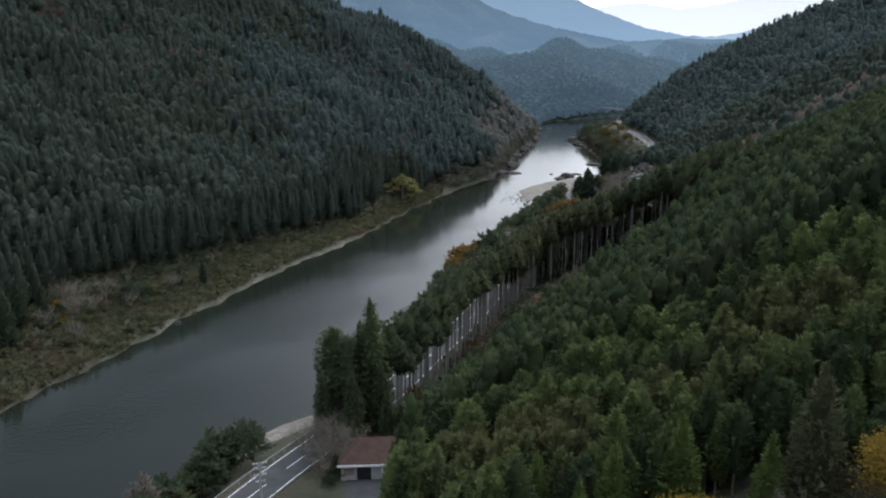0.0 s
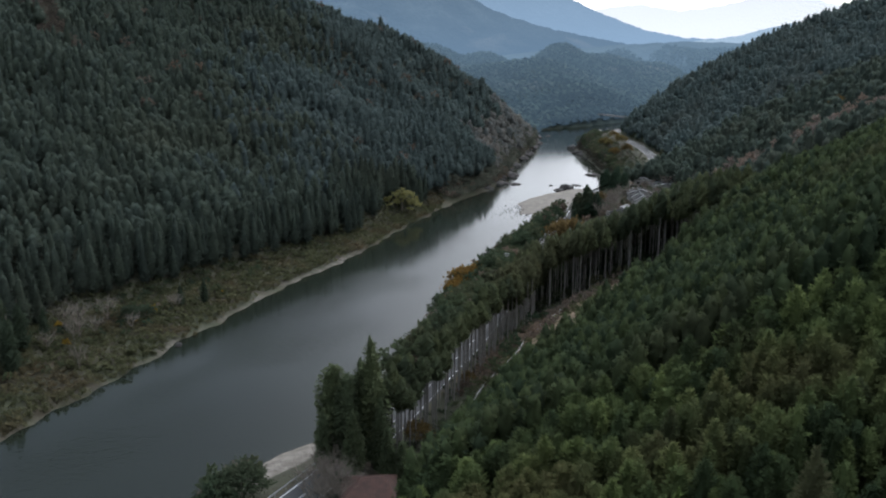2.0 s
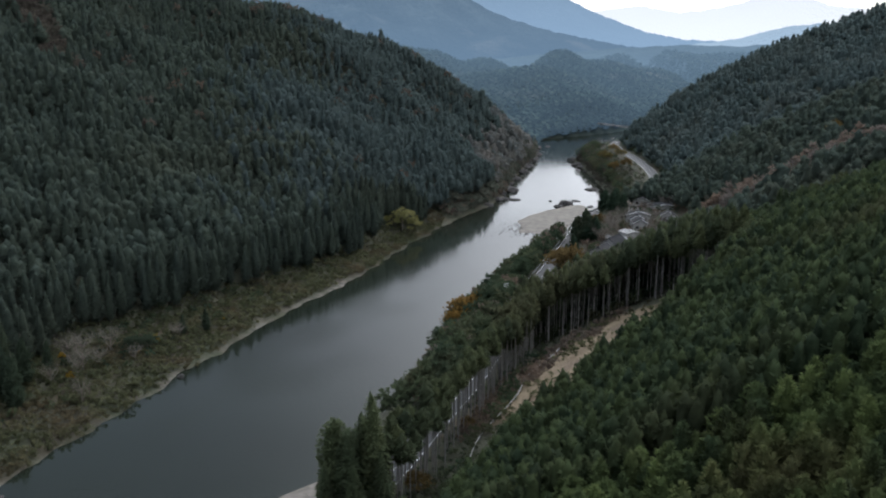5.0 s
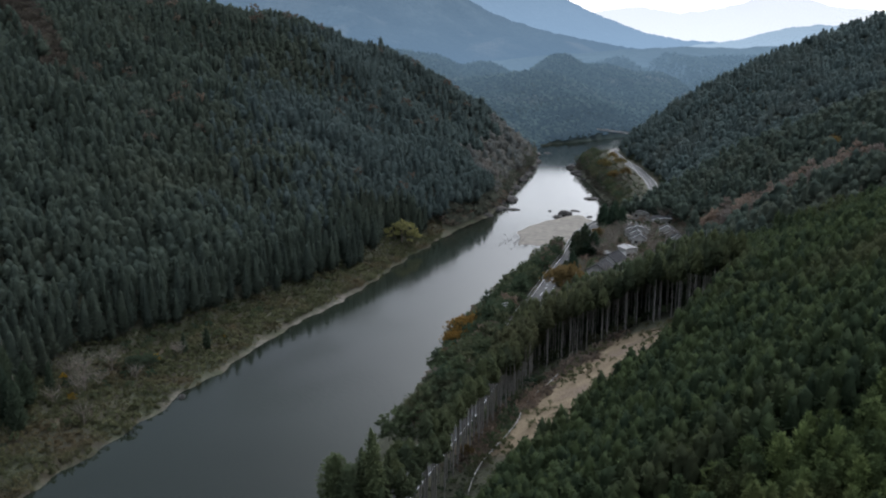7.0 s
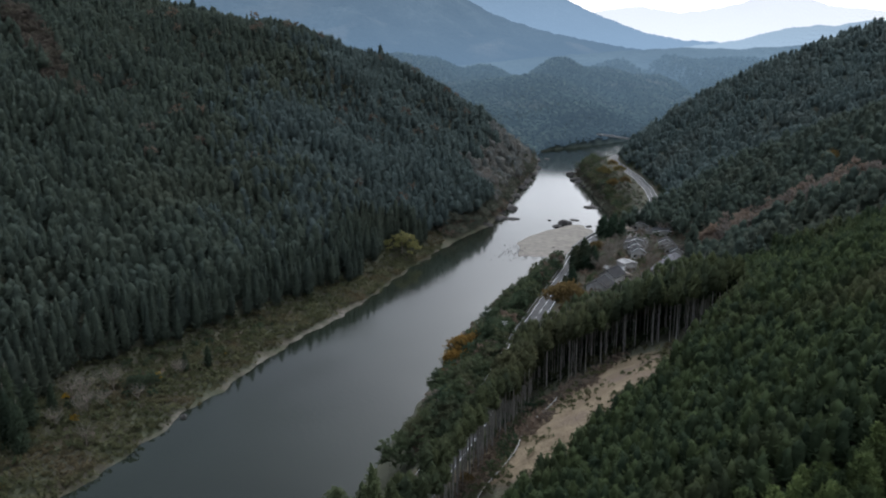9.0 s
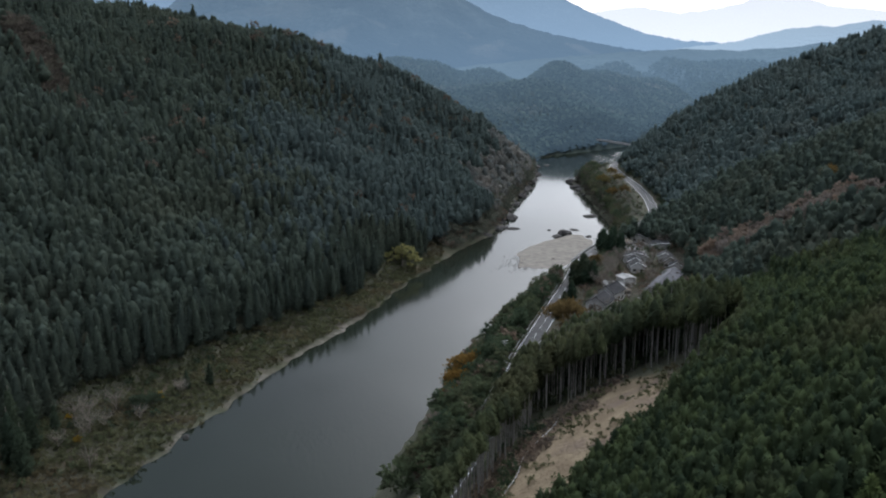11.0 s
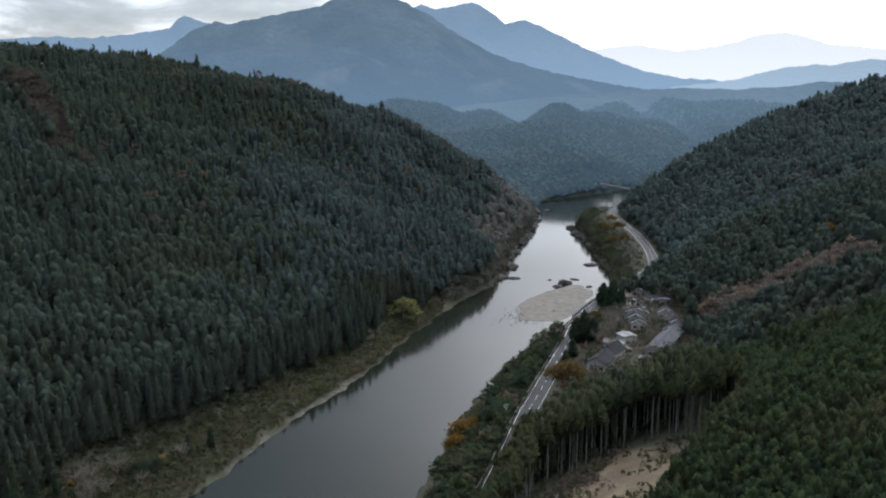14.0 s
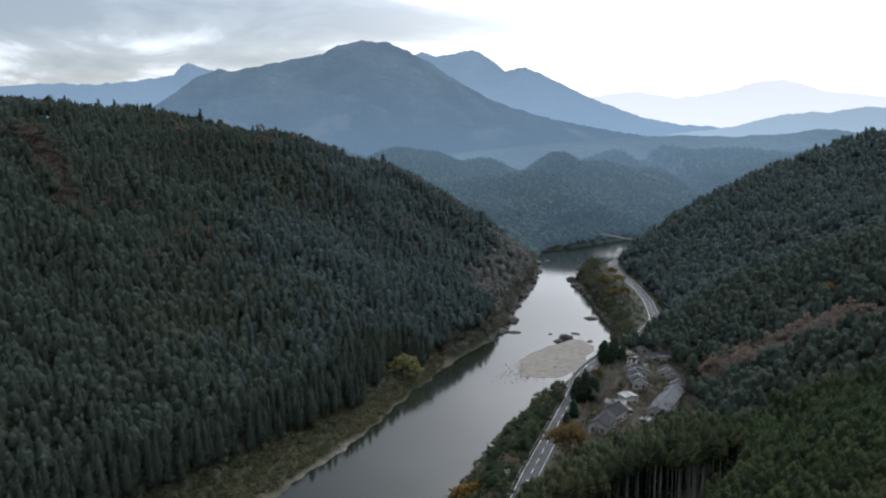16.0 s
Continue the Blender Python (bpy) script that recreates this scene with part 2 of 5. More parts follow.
M_STAND_JOINED = foliage("joined_stand_leaves", (0.042, 0.054, 0.032), (0.075, 0.085, 0.041), (0.081, 0.077, 0.041))
M_DARKCEDAR = foliage("dark_cedar_leaves", (0.034, 0.048, 0.032), (0.052, 0.066, 0.040), (0.046, 0.056, 0.034), by="random")
M_HINOKI = foliage("cypress_leaves", (0.026, 0.038, 0.022), (0.056, 0.073, 0.032), (0.061, 0.061, 0.032))
M_HINOKI_NEAR = foliage("cypress_leaves_near", (0.034, 0.050, 0.026), (0.103, 0.130, 0.048), (0.096, 0.089, 0.041), by="random", patch=0.05)
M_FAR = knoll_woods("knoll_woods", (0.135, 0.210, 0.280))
M_YOUNG = foliage("young_cedar_leaves", (0.057, 0.094, 0.028), (0.081, 0.121, 0.034), (0.089, 0.105, 0.034), by="random")
M_BROAD = foliage("broad_leaves", (0.030, 0.046, 0.029), (0.063, 0.077, 0.041), (0.087, 0.081, 0.047), patch=0.05)
M_SCRUB = foliage("scrub_leaves", (0.046, 0.052, 0.027), (0.092, 0.092, 0.050), (0.092, 0.070, 0.044), patch=0.06)
M_AMBER = foliage("amber_leaves", (0.140, 0.078, 0.020), (0.200, 0.118, 0.026), (0.110, 0.080, 0.030), by="random")
M_ORANGE = foliage("orange_leaves", (0.088, 0.064, 0.029), (0.130, 0.090, 0.032), (0.100, 0.090, 0.036), by="random")
M_YELLOW = foliage("yellow_leaves", (0.15, 0.100, 0.018), (0.22, 0.140, 0.020), (0.13, 0.10, 0.03), by="random")
M_PALE = foliage("pale_leaves", (0.16, 0.16, 0.07), (0.20, 0.19, 0.08), (0.14, 0.13, 0.06), by="random")
M_RUST = foliage("rust_leaves", (0.085, 0.068, 0.054), (0.130, 0.098, 0.074), (0.125, 0.112, 0.095), by="tint")
M_BAREBUSH = foliage("bare_bush_leaves", (0.060, 0.053, 0.044), (0.100, 0.085, 0.068), (0.066, 0.066, 0.046), patch=0.05)
# lighter, greyer broad leaves: the far shore's haze is in the colour
M_SHORE_HAZY = foliage("hazy_shore_leaves", (0.062, 0.070, 0.054), (0.098, 0.098, 0.076), (0.105, 0.092, 0.074), patch=0.05)
# grey-brown broadleaf tones, lightened by haze painted into them
M_BENDBROAD_HAZY = foliage("hazy_bend_broad_leaves", (0.098, 0.108, 0.102), (0.142, 0.136, 0.120), (0.132, 0.112, 0.094), patch=0.04, grain=0.14)
M_BELT = foliage("belt_leaves", (0.120, 0.106, 0.094), (0.160, 0.118, 0.088), (0.140, 0.130, 0.118), by="tint", patch=0.07)
M_TRUNK = plain("stand_bark", (0.105, 0.098, 0.088), (0.19, 0.178, 0.16), 1.5, 0.95, 0.1)
M_BARK = plain("bark", (0.10, 0.085, 0.07), (0.19, 0.165, 0.14), 1.5, 0.95, 0.1)
M_TWIG = plain("grey_twigs", (0.095, 0.082, 0.067), (0.152, 0.132, 0.108), 1.5, 0.95, 0.1)
M_ASPHALT = plain("asphalt", (0.034, 0.034, 0.034), (0.054, 0.054, 0.053), 0.3, 0.9, 0.15)
M_WHITE = plain("white_paint", (0.50, 0.50, 0.49), (0.70, 0.70, 0.68), 1.0, 0.7)
M_CONCRETE = plain("concrete", (0.20, 0.195, 0.185), (0.30, 0.29, 0.275), 0.3, 0.9, 0.2)
# darker, rougher concrete for the retaining wall
M_DARKCONCRETE = plain("dark_concrete", (0.085, 0.083, 0.078), (0.15, 0.145, 0.135), 0.25, 0.95, 0.1, 0.0, 0.05)
M_STEEL = plain("galvanised_steel", (0.18, 0.187, 0.195), (0.27, 0.277, 0.285), 2.0, 0.6, 0.4, 0.3)
M_PALEROOF = plain("pale_grey_sheet_roof", (0.048, 0.049, 0.054), (0.082, 0.082, 0.088), 0.5, 0.8, 0.1)
M_TILE = plain("grey_roof_tiles", (0.024, 0.024, 0.025), (0.046, 0.045, 0.045), 0.6, 0.95, 0.05)
M_REDROOF = plain("rust_red_roof_sheet", (0.036, 0.024, 0.020), (0.066, 0.036, 0.028), 0.9, 0.85, 0.15)
M_PLASTER = plain("white_plaster", (0.24, 0.23, 0.215), (0.36, 0.35, 0.33), 0.5, 0.9, 0.2)
M_DARK = plain("dark_opening", (0.015, 0.015, 0.017), (0.03, 0.03, 0.032), 1.0, 0.25, 0.5)
M_ROCK = plain("river_rock", (0.014, 0.013, 0.012), (0.042, 0.038, 0.034), 0.35, 0.9, 0.2, 0.0, 0.3)
M_GRAVEL = plain("bar_gravel", (0.105, 0.094, 0.08), (0.165, 0.148, 0.125), 0.25, 0.95, 0.1, 0.0, 0.15)
M_SHEET = plain("dull_brown_sheet", (0.16, 0.13, 0.10), (0.22, 0.18, 0.14), 0.8, 0.7)
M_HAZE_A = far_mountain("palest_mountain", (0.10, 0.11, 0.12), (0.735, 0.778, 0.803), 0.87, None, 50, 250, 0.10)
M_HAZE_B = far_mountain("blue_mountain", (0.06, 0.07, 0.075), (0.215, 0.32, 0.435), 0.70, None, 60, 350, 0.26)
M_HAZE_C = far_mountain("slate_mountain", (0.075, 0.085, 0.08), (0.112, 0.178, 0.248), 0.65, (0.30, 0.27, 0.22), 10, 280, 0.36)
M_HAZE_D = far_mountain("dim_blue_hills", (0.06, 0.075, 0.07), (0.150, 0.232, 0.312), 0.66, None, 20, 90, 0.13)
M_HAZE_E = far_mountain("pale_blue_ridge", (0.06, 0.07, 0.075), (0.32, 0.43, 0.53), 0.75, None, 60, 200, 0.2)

# ---- the valley's shape ----
OFFS = np.linspace(-14, 14, 5)


def smooth(y, ys, vs):
    return sum(np.interp(y + o, ys, vs) for o in OFFS) / len(OFFS)


# y, left bank's x, right bank's x
BANKS = [(-400, -330, -260), (0, -185, -112), (120, -135, -68), (165, -121, -55), (181, -116, -48), (189, -114, -45), (195, -112, -42), (201, -110, -38.5), (206, -109, -33), (210, -108, -29), (222, -104, -24), (285, -84, -8), (353, -61, 12.5), (402, -39, 33), (447, -24, 53), (490, -10, 74),
         (531, 6, 95), (572, 27, 112), (618, 43, 118), (715, 60, 119), (760, 72, 119.5), (790, 80, 116), (816, 85, 127), (868, 91, 140), (882, 92, 155), (892, 93, 190), (905, 94, 240), (945, 99, 252), (965, 106, 242), (985, 130, 234), (1005, 155, 231), (1030, 182, 236), (1060, 214, 250), (1090, 262, 286), (1120, 320, 336), (1150, 400, 405), (1160, 410, 410)]
BY, BL, BR = (np.array(c, float) for c in zip(*BANKS))
# the left hill: y, width of the flat bank, steepness, height towards which it levels
LEFT = [(-400, 60, 0.3, 200), (200, 48, 0.34, 240), (300, 46, 0.40, 250), (335, 30, 0.40, 250), (388, 22, 0.40, 250), (507, 9, 0.46, 222), (623, 7, 0.62, 182), (771, 4, 1.1, 140), (840, 4, 0.84, 112), (880, 4, 0.66, 66), (940, 4, 0.5, 24), (985, 5, 0.3, 16), (1060, 10, 0.2, 30), (1300, 20, 0.1, 20)]
LY, LB, LG, LC = (np.array(c, float) for c in zip(*LEFT))
# the right hill, from the road: y, width of the bench, steepness, height towards which it levels
RIGHT = [(-400, 0, 0.40, 400), (60, 0, 0.42, 400), (98, 1, 0.44, 500), (120, 18, 0.70, 500), (150, 18, 0.70, 500), (170, 3, 0.56, 500), (195, 0, 0.58, 500), (225, 0, 0.52, 420), (240, 2, 0.45, 350), (258, 4, 0.42, 300), (300, 25, 0.55, 260), (345, 46, 0.68, 250), (400, 48, 0.70, 230), (460, 35, 0.65, 210), (528, 4, 0.54, 175), (645, 1, 0.66, 165),
         (752, 1, 0.82, 161), (820, 1, 0.84, 146), (870, 2, 0.6, 90), (905, 6, 0.1, 20)]
RY, RB, RG, RC = (np.array(c, float) for c in zip(*RIGHT))
# the road: x, y, z
ROAD = [(-190, -300, 20), (-86, 0, 19), (-58, 60, 18.5), (-30.5, 135, 18), (-12, 173, 18), (-1.5, 203, 18), (8.5, 230, 18), (20, 272, 17.5), (30, 312, 16.5), (37.5, 337, 16), (44, 358, 16), (58.5, 403, 16.5), (69, 440, 17), (80, 464, 17.5), (97, 492, 18), (119, 527, 18),
        (137, 567, 18), (145, 620, 17.5), (149, 681, 17), (148, 730, 16.5), (149.5, 784, 16), (158, 814, 15.5), (170, 830, 15), (188, 846, 15), (215, 862, 15), (260, 880, 15), (300, 900, 15)]
OX, OY, OZ = (np.array(c, float) for c in zip(*ROAD))


def wave(x, y, size, seed=0.0):
    """Smooth unevenness between about -1 and 1, from a few crossed sines."""
    a, b = x / size + seed, y / size - seed * 1.7
    return (np.sin(a * 1.9 + 1.3 * np.sin(b * 1.1 + seed)) + np.sin(b * 2.3 + 1.1 * np.sin(a * 1.3)) + 0.6 * np.sin((a + b) * 3.7 + seed) + 0.5 * np.sin((a - b) * 4.9)) / 3.1


def road_x(y):
    return np.interp(y, OY, OX)


def banks(y):
    return np.interp(y, BY, BL), np.interp(y, BY, BR)


def far_hills(x, y):
    """The wooded knolls beyond the river's bend."""
    z = 0 * x
    for cx, cy, h, sx, sy in ((150, 1130, 34, 60, 90), (130, 1260, 54, 62, 110), (40, 1120, 30, 60, 90), (60, 1300, 46, 70, 120), (-60, 1250, 50, 80, 140), (183, 1440, 74, 46, 150), (255, 1470, 58, 62, 150), (-75, 1510, 78, 70, 170), (-10, 1510, 66, 50, 150), (70, 1560, 58, 55, 160), (370, 1520, 44, 110, 150), (420, 1850, 66, 110, 160), (600, 1880, 58, 140, 170), (-260, 1600, 85, 120, 200), (-600, 1700, 110, 230, 300), (950, 1500, 120, 260, 300)):
        z = z + (h * np.exp(-((x - cx) / sx) ** 2 / 2 - ((y - cy) / sy) ** 2 / 2)) ** 4
    z = 4 + z ** 0.25
    return z + 2.2 * wave(x, y, 60, 2.0)


def blob(x, y, cx, cy, rx, ry, turn):
    c, s = math.cos(turn), math.sin(turn)
    u, v = ((x - cx) * c + (y - cy) * s) / rx, (-(x - cx) * s + (y - cy) * c) / ry
    return np.sqrt(u * u + v * v)


def scar(x, y):
    """Below 1 on the rocky, thinly wooded scar of the left slope."""
    return blob(x, y, -246, 560, 9, 82, 0.655) + 0.45 * wave(x, y, 13, 1.0)


def strand(y):
    """The width of the sandy beach below the road."""
    return 15 * np.exp(-((y - 190) / 19) ** 2)


def ledge(x, y):
    """The width of the pale shelf along the left bank's water."""
    return np.interp(y, [150, 230, 300, 390, 420, 450], [1.0, 1.6, 2.4, 3.6, 1.2, 0.2]) + 2.4 * wave(x, y, 26, 7.0) + 1.2 * wave(x, y, 7, 2.0)


def ground(x, y):
    x, y = np.asarray(x, float), np.asarray(y, float)
    l, r = banks(y)
    edge = 2.2 * wave(x, y, 14, 1.0) + 1.2 * wave(x, y, 5, 3.0)
    d = l - x + edge
    flat = smooth(y, LY, LB)
    cap = smooth(y, LY, LC)
    up = np.maximum(d - flat, 0)
    zl = np.where(d > 0, np.minimum(0.10 * d + 0.15 * np.sqrt(np.maximum(d, 0)), 4.5) + cap * (1 - np.exp(-smooth(y, LY, LG) * up / cap)), np.maximum(d * 0.35, -4))
    zl = zl + np.clip(up / 60, 0, 1) * (8 * wave(x, y, 70, 0.4) + 4.5 * wave(x, y, 34, 1.7))
    zl = zl + 11 * np.exp(-((x + 275) / 70) ** 2 - ((y - 760) / 90) ** 2) + 3 * np.exp(-((x + 115) / 45) ** 2 - ((y - 770) / 80) ** 2) + 10 * np.exp(-((x + 48) / 42) ** 2 - ((y - 800) / 80) ** 2)
    zl = zl + 12 * np.clip((1.25 - scar(x, y)) / 0.4, 0, 1)
    rx, rz = road_x(y), np.interp(y, OY, OZ)
    s = x - rx
    flat, cap = smooth(y, RY, RB), smooth(y, RY, RC)
    up = np.maximum(s - 5.5 - flat, 0)
    zr = rz + np.clip((s - 6) / 14, 0, 1) * np.clip(flat / 40, 0, 1) * 4 * np.clip((y - 270) / 40, 0, 1) + cap * (1 - np.exp(-smooth(y, RY, RG) * up / cap)) + np.clip((up - 25) / 50, 0, 1) * 4 * wave(x, y, 60, 0.9)
    e = x - r + edge * 0.6
    flat = strand(y)
    k = np.clip((e - flat) / np.maximum(rx - 5.0 - r - flat, 4), 0, 1)
    zb = np.where(e < 0, np.maximum(e * 0.35, -4), 0.09 * np.clip(e, 0, flat) + (rz - 0.09 * flat) * (k ** 0.8))
    zr = np.where(s < -5.0, zb, np.where(s < 5.5, rz, zr))
    z = np.where(x < 0.5 * (l + r), zl, zr)
    far = np.clip((y - 925) / 80, 0, 1)
    shore = np.clip(np.where(x < 0.5 * (l + r), l - x, x - r) / 45, 0, 1)
    z = np.where((x > l) & (x < r), z, z * (1 - far) + (2 + (far_hills(x, y) - 2) * (0.1 + 0.9 * shore)) * far)
    return z


def in_clearing(x, y):
    """1 on the cleared earth slope, 0 outside it."""
    c, s = math.cos(0.62), math.sin(0.62)
    u, v = ((x - 36) * c - (y - 213) * s + 1) / 20.5, ((x - 36) * s + (y - 213) * c) / 38.5
    a = (np.abs(u) ** 3 + np.abs(v) ** 3) ** (1 / 3)
    return np.clip((1.06 + 0.07 * wave(x, y, 9, 5.0) - a) / 0.10, 0, 1)


def in_beach(x, y):
    e, w = x - banks(y)[1], strand(y)
    return np.clip((w + 0.5 + wave(x, y, 9) - e) / 1.5, 0, 1) * (e > -3) * (w > 2)


def link(name, verts, faces, mat, parent=None, smooth_faces=False, tint=None):
    me = bpy.data.meshes.new(name)
    verts, faces = np.asarray(verts, np.float32), np.asarray(faces, np.int32)
    k = faces.shape[1]
    me.vertices.add(len(verts))
    me.vertices.foreach_set("co", verts.ravel())
    me.loops.add(faces.size)
    me.loops.foreach_set("vertex_index", faces.ravel())
    me.polygons.add(len(faces))
    me.polygons.foreach_set("loop_start", np.arange(0, faces.size, k, dtype=np.int32))
    me.polygons.foreach_set("loop_total", np.full(len(faces), k, np.int32))
    me.polygons.foreach_set("use_smooth", np.full(len(faces), smooth_faces))
    if tint is not None:
        me.attributes.new("tint", "FLOAT", "POINT").data.foreach_set("value", np.asarray(tint, np.float32))
    me.materials.append(mat)
    me.update(calc_edges=True)
    ob = new(name, me)
    if parent:
        ob.parent = parent
    return ob


def grid(xs, ys):
    X, Y = np.meshgrid(xs, ys)
    nx, ny = len(xs), len(ys)
    i = (np.arange(ny - 1)[:, None] * nx + np.arange(nx - 1)[None, :]).ravel()
    return X.ravel(), Y.ravel(), np.stack([i, i + 1, i + 1 + nx, i + nx], 1)


def make_ground():
    xs = np.concatenate([-330 - np.cumsum(np.linspace(6, 300, 30))[::-1], np.arange(-330, 330.1, 3.6), 330 + np.cumsum(np.linspace(6, 300, 30))])
    ys = np.concatenate([np.arange(-400, 30, 14.0), np.arange(30, 560, 3.2), np.arange(560, 960, 5.0), np.arange(960, 2000, 14.0), np.linspace(2010, 4950, 40)])
    X, Y, F = grid(xs, ys)
    Z = ground(X, Y)
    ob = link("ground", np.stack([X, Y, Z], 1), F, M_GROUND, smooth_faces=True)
    l, r = banks(Y)
    edge = 2.2 * wave(X, Y, 14, 1.0) + 1.2 * wave(X, Y, 5, 3.0)
    d = l - X + edge
    wide = ledge(X, Y)
    gravel = np.clip((wide - d) / 1.6, 0, 1) * (d > -9) * (X < 0.5 * (l + r)) * (Y < 520)
    gravel = gravel * np.clip(0.62 + 1.1 * wave(X, Y, 13, 4.4), 0, 1)
    grass = np.clip((smooth(Y, LY, LB) + 4 - d) / 6, 0, 1) * (d > -12)
    grass = np.maximum(grass, np.clip((8 - np.abs(X - road_x(Y))) / 2, 0, 1))
    grass = np.maximum(grass, (X > road_x(Y)) * (X < road_x(Y) + 58) * np.clip((Y - 320) / 20, 0, 1) * np.clip((520 - Y) / 20, 0, 1))
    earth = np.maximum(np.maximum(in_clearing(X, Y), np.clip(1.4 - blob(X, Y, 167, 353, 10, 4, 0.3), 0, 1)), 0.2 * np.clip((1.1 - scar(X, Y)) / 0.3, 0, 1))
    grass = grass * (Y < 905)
    for key, v in (("gravel", gravel), ("grass", grass), ("earth", earth), ("meadow", np.clip((Y - 960) / 30, 0, 1)), ("sand", in_beach(X, Y)), ("far_haze", np.clip((Y - 1000) / 600, 0, 1))):
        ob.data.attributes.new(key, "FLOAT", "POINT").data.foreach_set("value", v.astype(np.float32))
    return tagged(ob, "steep valley ground with soil, dry grass and gravel shore", "ground", kind="structure")


make_ground()
X, Y, F = grid(np.linspace(-420, 1300, 200), np.linspace(-400, 1290, 190))
water = tagged(link("water", np.stack([X, Y, 0 * X], 1), F, M_WATER, smooth_faces=True), "dark grey-green river water, calm and reflecting the sky", "river", kind="structure")
gust = np.clip((X - banks(Y)[0] - 4) / 16, 0.12, 1) * np.clip(0.35 + 0.9 * wave(X, Y, 34, 6.0), 0, 1) * np.clip((520 - Y) / 200, 0.12, 1)
gust = gust * (1 + 0.35 * np.clip((300 - Y) / 80, 0, 1)) + 1.3 * np.clip((X - 152) / 10, 0, 1) * np.clip((Y - 922) / 15, 0, 1)
water.data.attributes.new("gust", "FLOAT", "POINT").data.foreach_set("value", gust.astype(np.float32))


def range_of_hills(name, dist, rows, mat, label, depth=700.0, rough=1.0, seed=0.0):
    """A mountain range: crest heights over bearings (degrees, height), slopes falling towards the viewer, cut by gullies."""
    az, hh = zip(*rows)
    a = np.radians(np.linspace(az[0], az[-1], 560))
    crest = np.interp(np.degrees(a), az, hh)
    k = np.linspace(0, 1, 22)
    A, K = np.meshgrid(a, k)
    C = np.meshgrid(crest, k)[0]
    R = dist - depth * (1 - K)
    Xm, Ym = R * np.sin(A), R * np.cos(A)
    C = C + rough * (3.0 * wave(A * dist, 0 * A, 60, seed) + 3.0 * wave(A * dist, 0 * A, 27, seed + 1) + 2.2 * np.abs(wave(A * dist, 0 * A, 11, seed + 3))) * (K > 0.9)
    gully = rough * (26 * wave(Xm, Ym, 150, seed) + 60 * np.abs(wave(Xm, Ym, 330, seed + 2)) + 9 * wave(Xm, Ym, 60, seed + 4) + 4 * wave(Xm, Ym, 24, seed))
    Z = C * K ** 1.25 + gully * np.sin(np.pi * np.clip(K, 0, 1)) + rough * 2.5 * wave(Xm, Ym, 28, seed) * K - 30 * (1 - K)
    n = len(a)
    i = (np.arange(len(k) - 1)[:, None] * n + np.arange(n - 1)[None, :]).ravel()
    F = np.stack([i, i + 1, i + 1 + n, i + n], 1)
    return tagged(link(name, np.stack([Xm.ravel(), Ym.ravel(), Z.ravel()], 1), F, mat, smooth_faces=True), label, "mountain", kind="structure")


def el(degrees, dist):
    """The height that shows at that angle of elevation from 151 m up."""
    return 151 + dist * math.tan(radians(degrees))


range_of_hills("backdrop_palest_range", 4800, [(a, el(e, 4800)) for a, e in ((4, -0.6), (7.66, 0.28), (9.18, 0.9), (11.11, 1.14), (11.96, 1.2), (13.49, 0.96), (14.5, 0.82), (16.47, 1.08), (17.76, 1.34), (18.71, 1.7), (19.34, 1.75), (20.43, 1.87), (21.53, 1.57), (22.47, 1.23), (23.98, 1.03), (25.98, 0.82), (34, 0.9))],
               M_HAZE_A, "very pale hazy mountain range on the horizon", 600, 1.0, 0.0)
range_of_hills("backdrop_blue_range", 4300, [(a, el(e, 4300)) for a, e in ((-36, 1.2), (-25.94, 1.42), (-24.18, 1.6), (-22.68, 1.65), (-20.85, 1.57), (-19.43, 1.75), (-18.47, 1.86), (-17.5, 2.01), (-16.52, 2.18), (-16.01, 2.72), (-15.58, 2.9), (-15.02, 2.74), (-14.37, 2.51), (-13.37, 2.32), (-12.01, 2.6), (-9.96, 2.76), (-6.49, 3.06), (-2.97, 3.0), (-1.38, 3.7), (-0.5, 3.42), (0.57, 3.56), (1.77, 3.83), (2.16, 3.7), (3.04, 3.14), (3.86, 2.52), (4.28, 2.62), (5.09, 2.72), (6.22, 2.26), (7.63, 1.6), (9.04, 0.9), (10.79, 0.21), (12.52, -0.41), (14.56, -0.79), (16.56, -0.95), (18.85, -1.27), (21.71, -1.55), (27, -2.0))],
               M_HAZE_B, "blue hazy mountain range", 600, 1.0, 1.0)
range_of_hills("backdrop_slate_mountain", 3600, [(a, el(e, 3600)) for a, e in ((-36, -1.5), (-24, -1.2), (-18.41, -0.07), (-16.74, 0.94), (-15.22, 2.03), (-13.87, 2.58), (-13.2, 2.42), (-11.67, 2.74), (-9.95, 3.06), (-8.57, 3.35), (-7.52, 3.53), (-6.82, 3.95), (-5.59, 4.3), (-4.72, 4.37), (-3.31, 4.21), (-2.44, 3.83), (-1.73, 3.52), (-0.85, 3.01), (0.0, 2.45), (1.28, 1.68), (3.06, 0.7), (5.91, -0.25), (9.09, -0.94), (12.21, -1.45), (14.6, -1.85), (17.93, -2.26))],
               M_HAZE_C, "broad wooded mountain with pale fields, slate-blue from painted haze", 1000, 1.0, 2.0)
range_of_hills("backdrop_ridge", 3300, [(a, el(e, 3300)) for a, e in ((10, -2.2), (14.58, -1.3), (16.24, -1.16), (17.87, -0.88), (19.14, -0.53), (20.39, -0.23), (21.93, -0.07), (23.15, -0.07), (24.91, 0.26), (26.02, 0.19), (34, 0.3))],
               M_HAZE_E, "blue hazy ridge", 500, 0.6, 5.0)
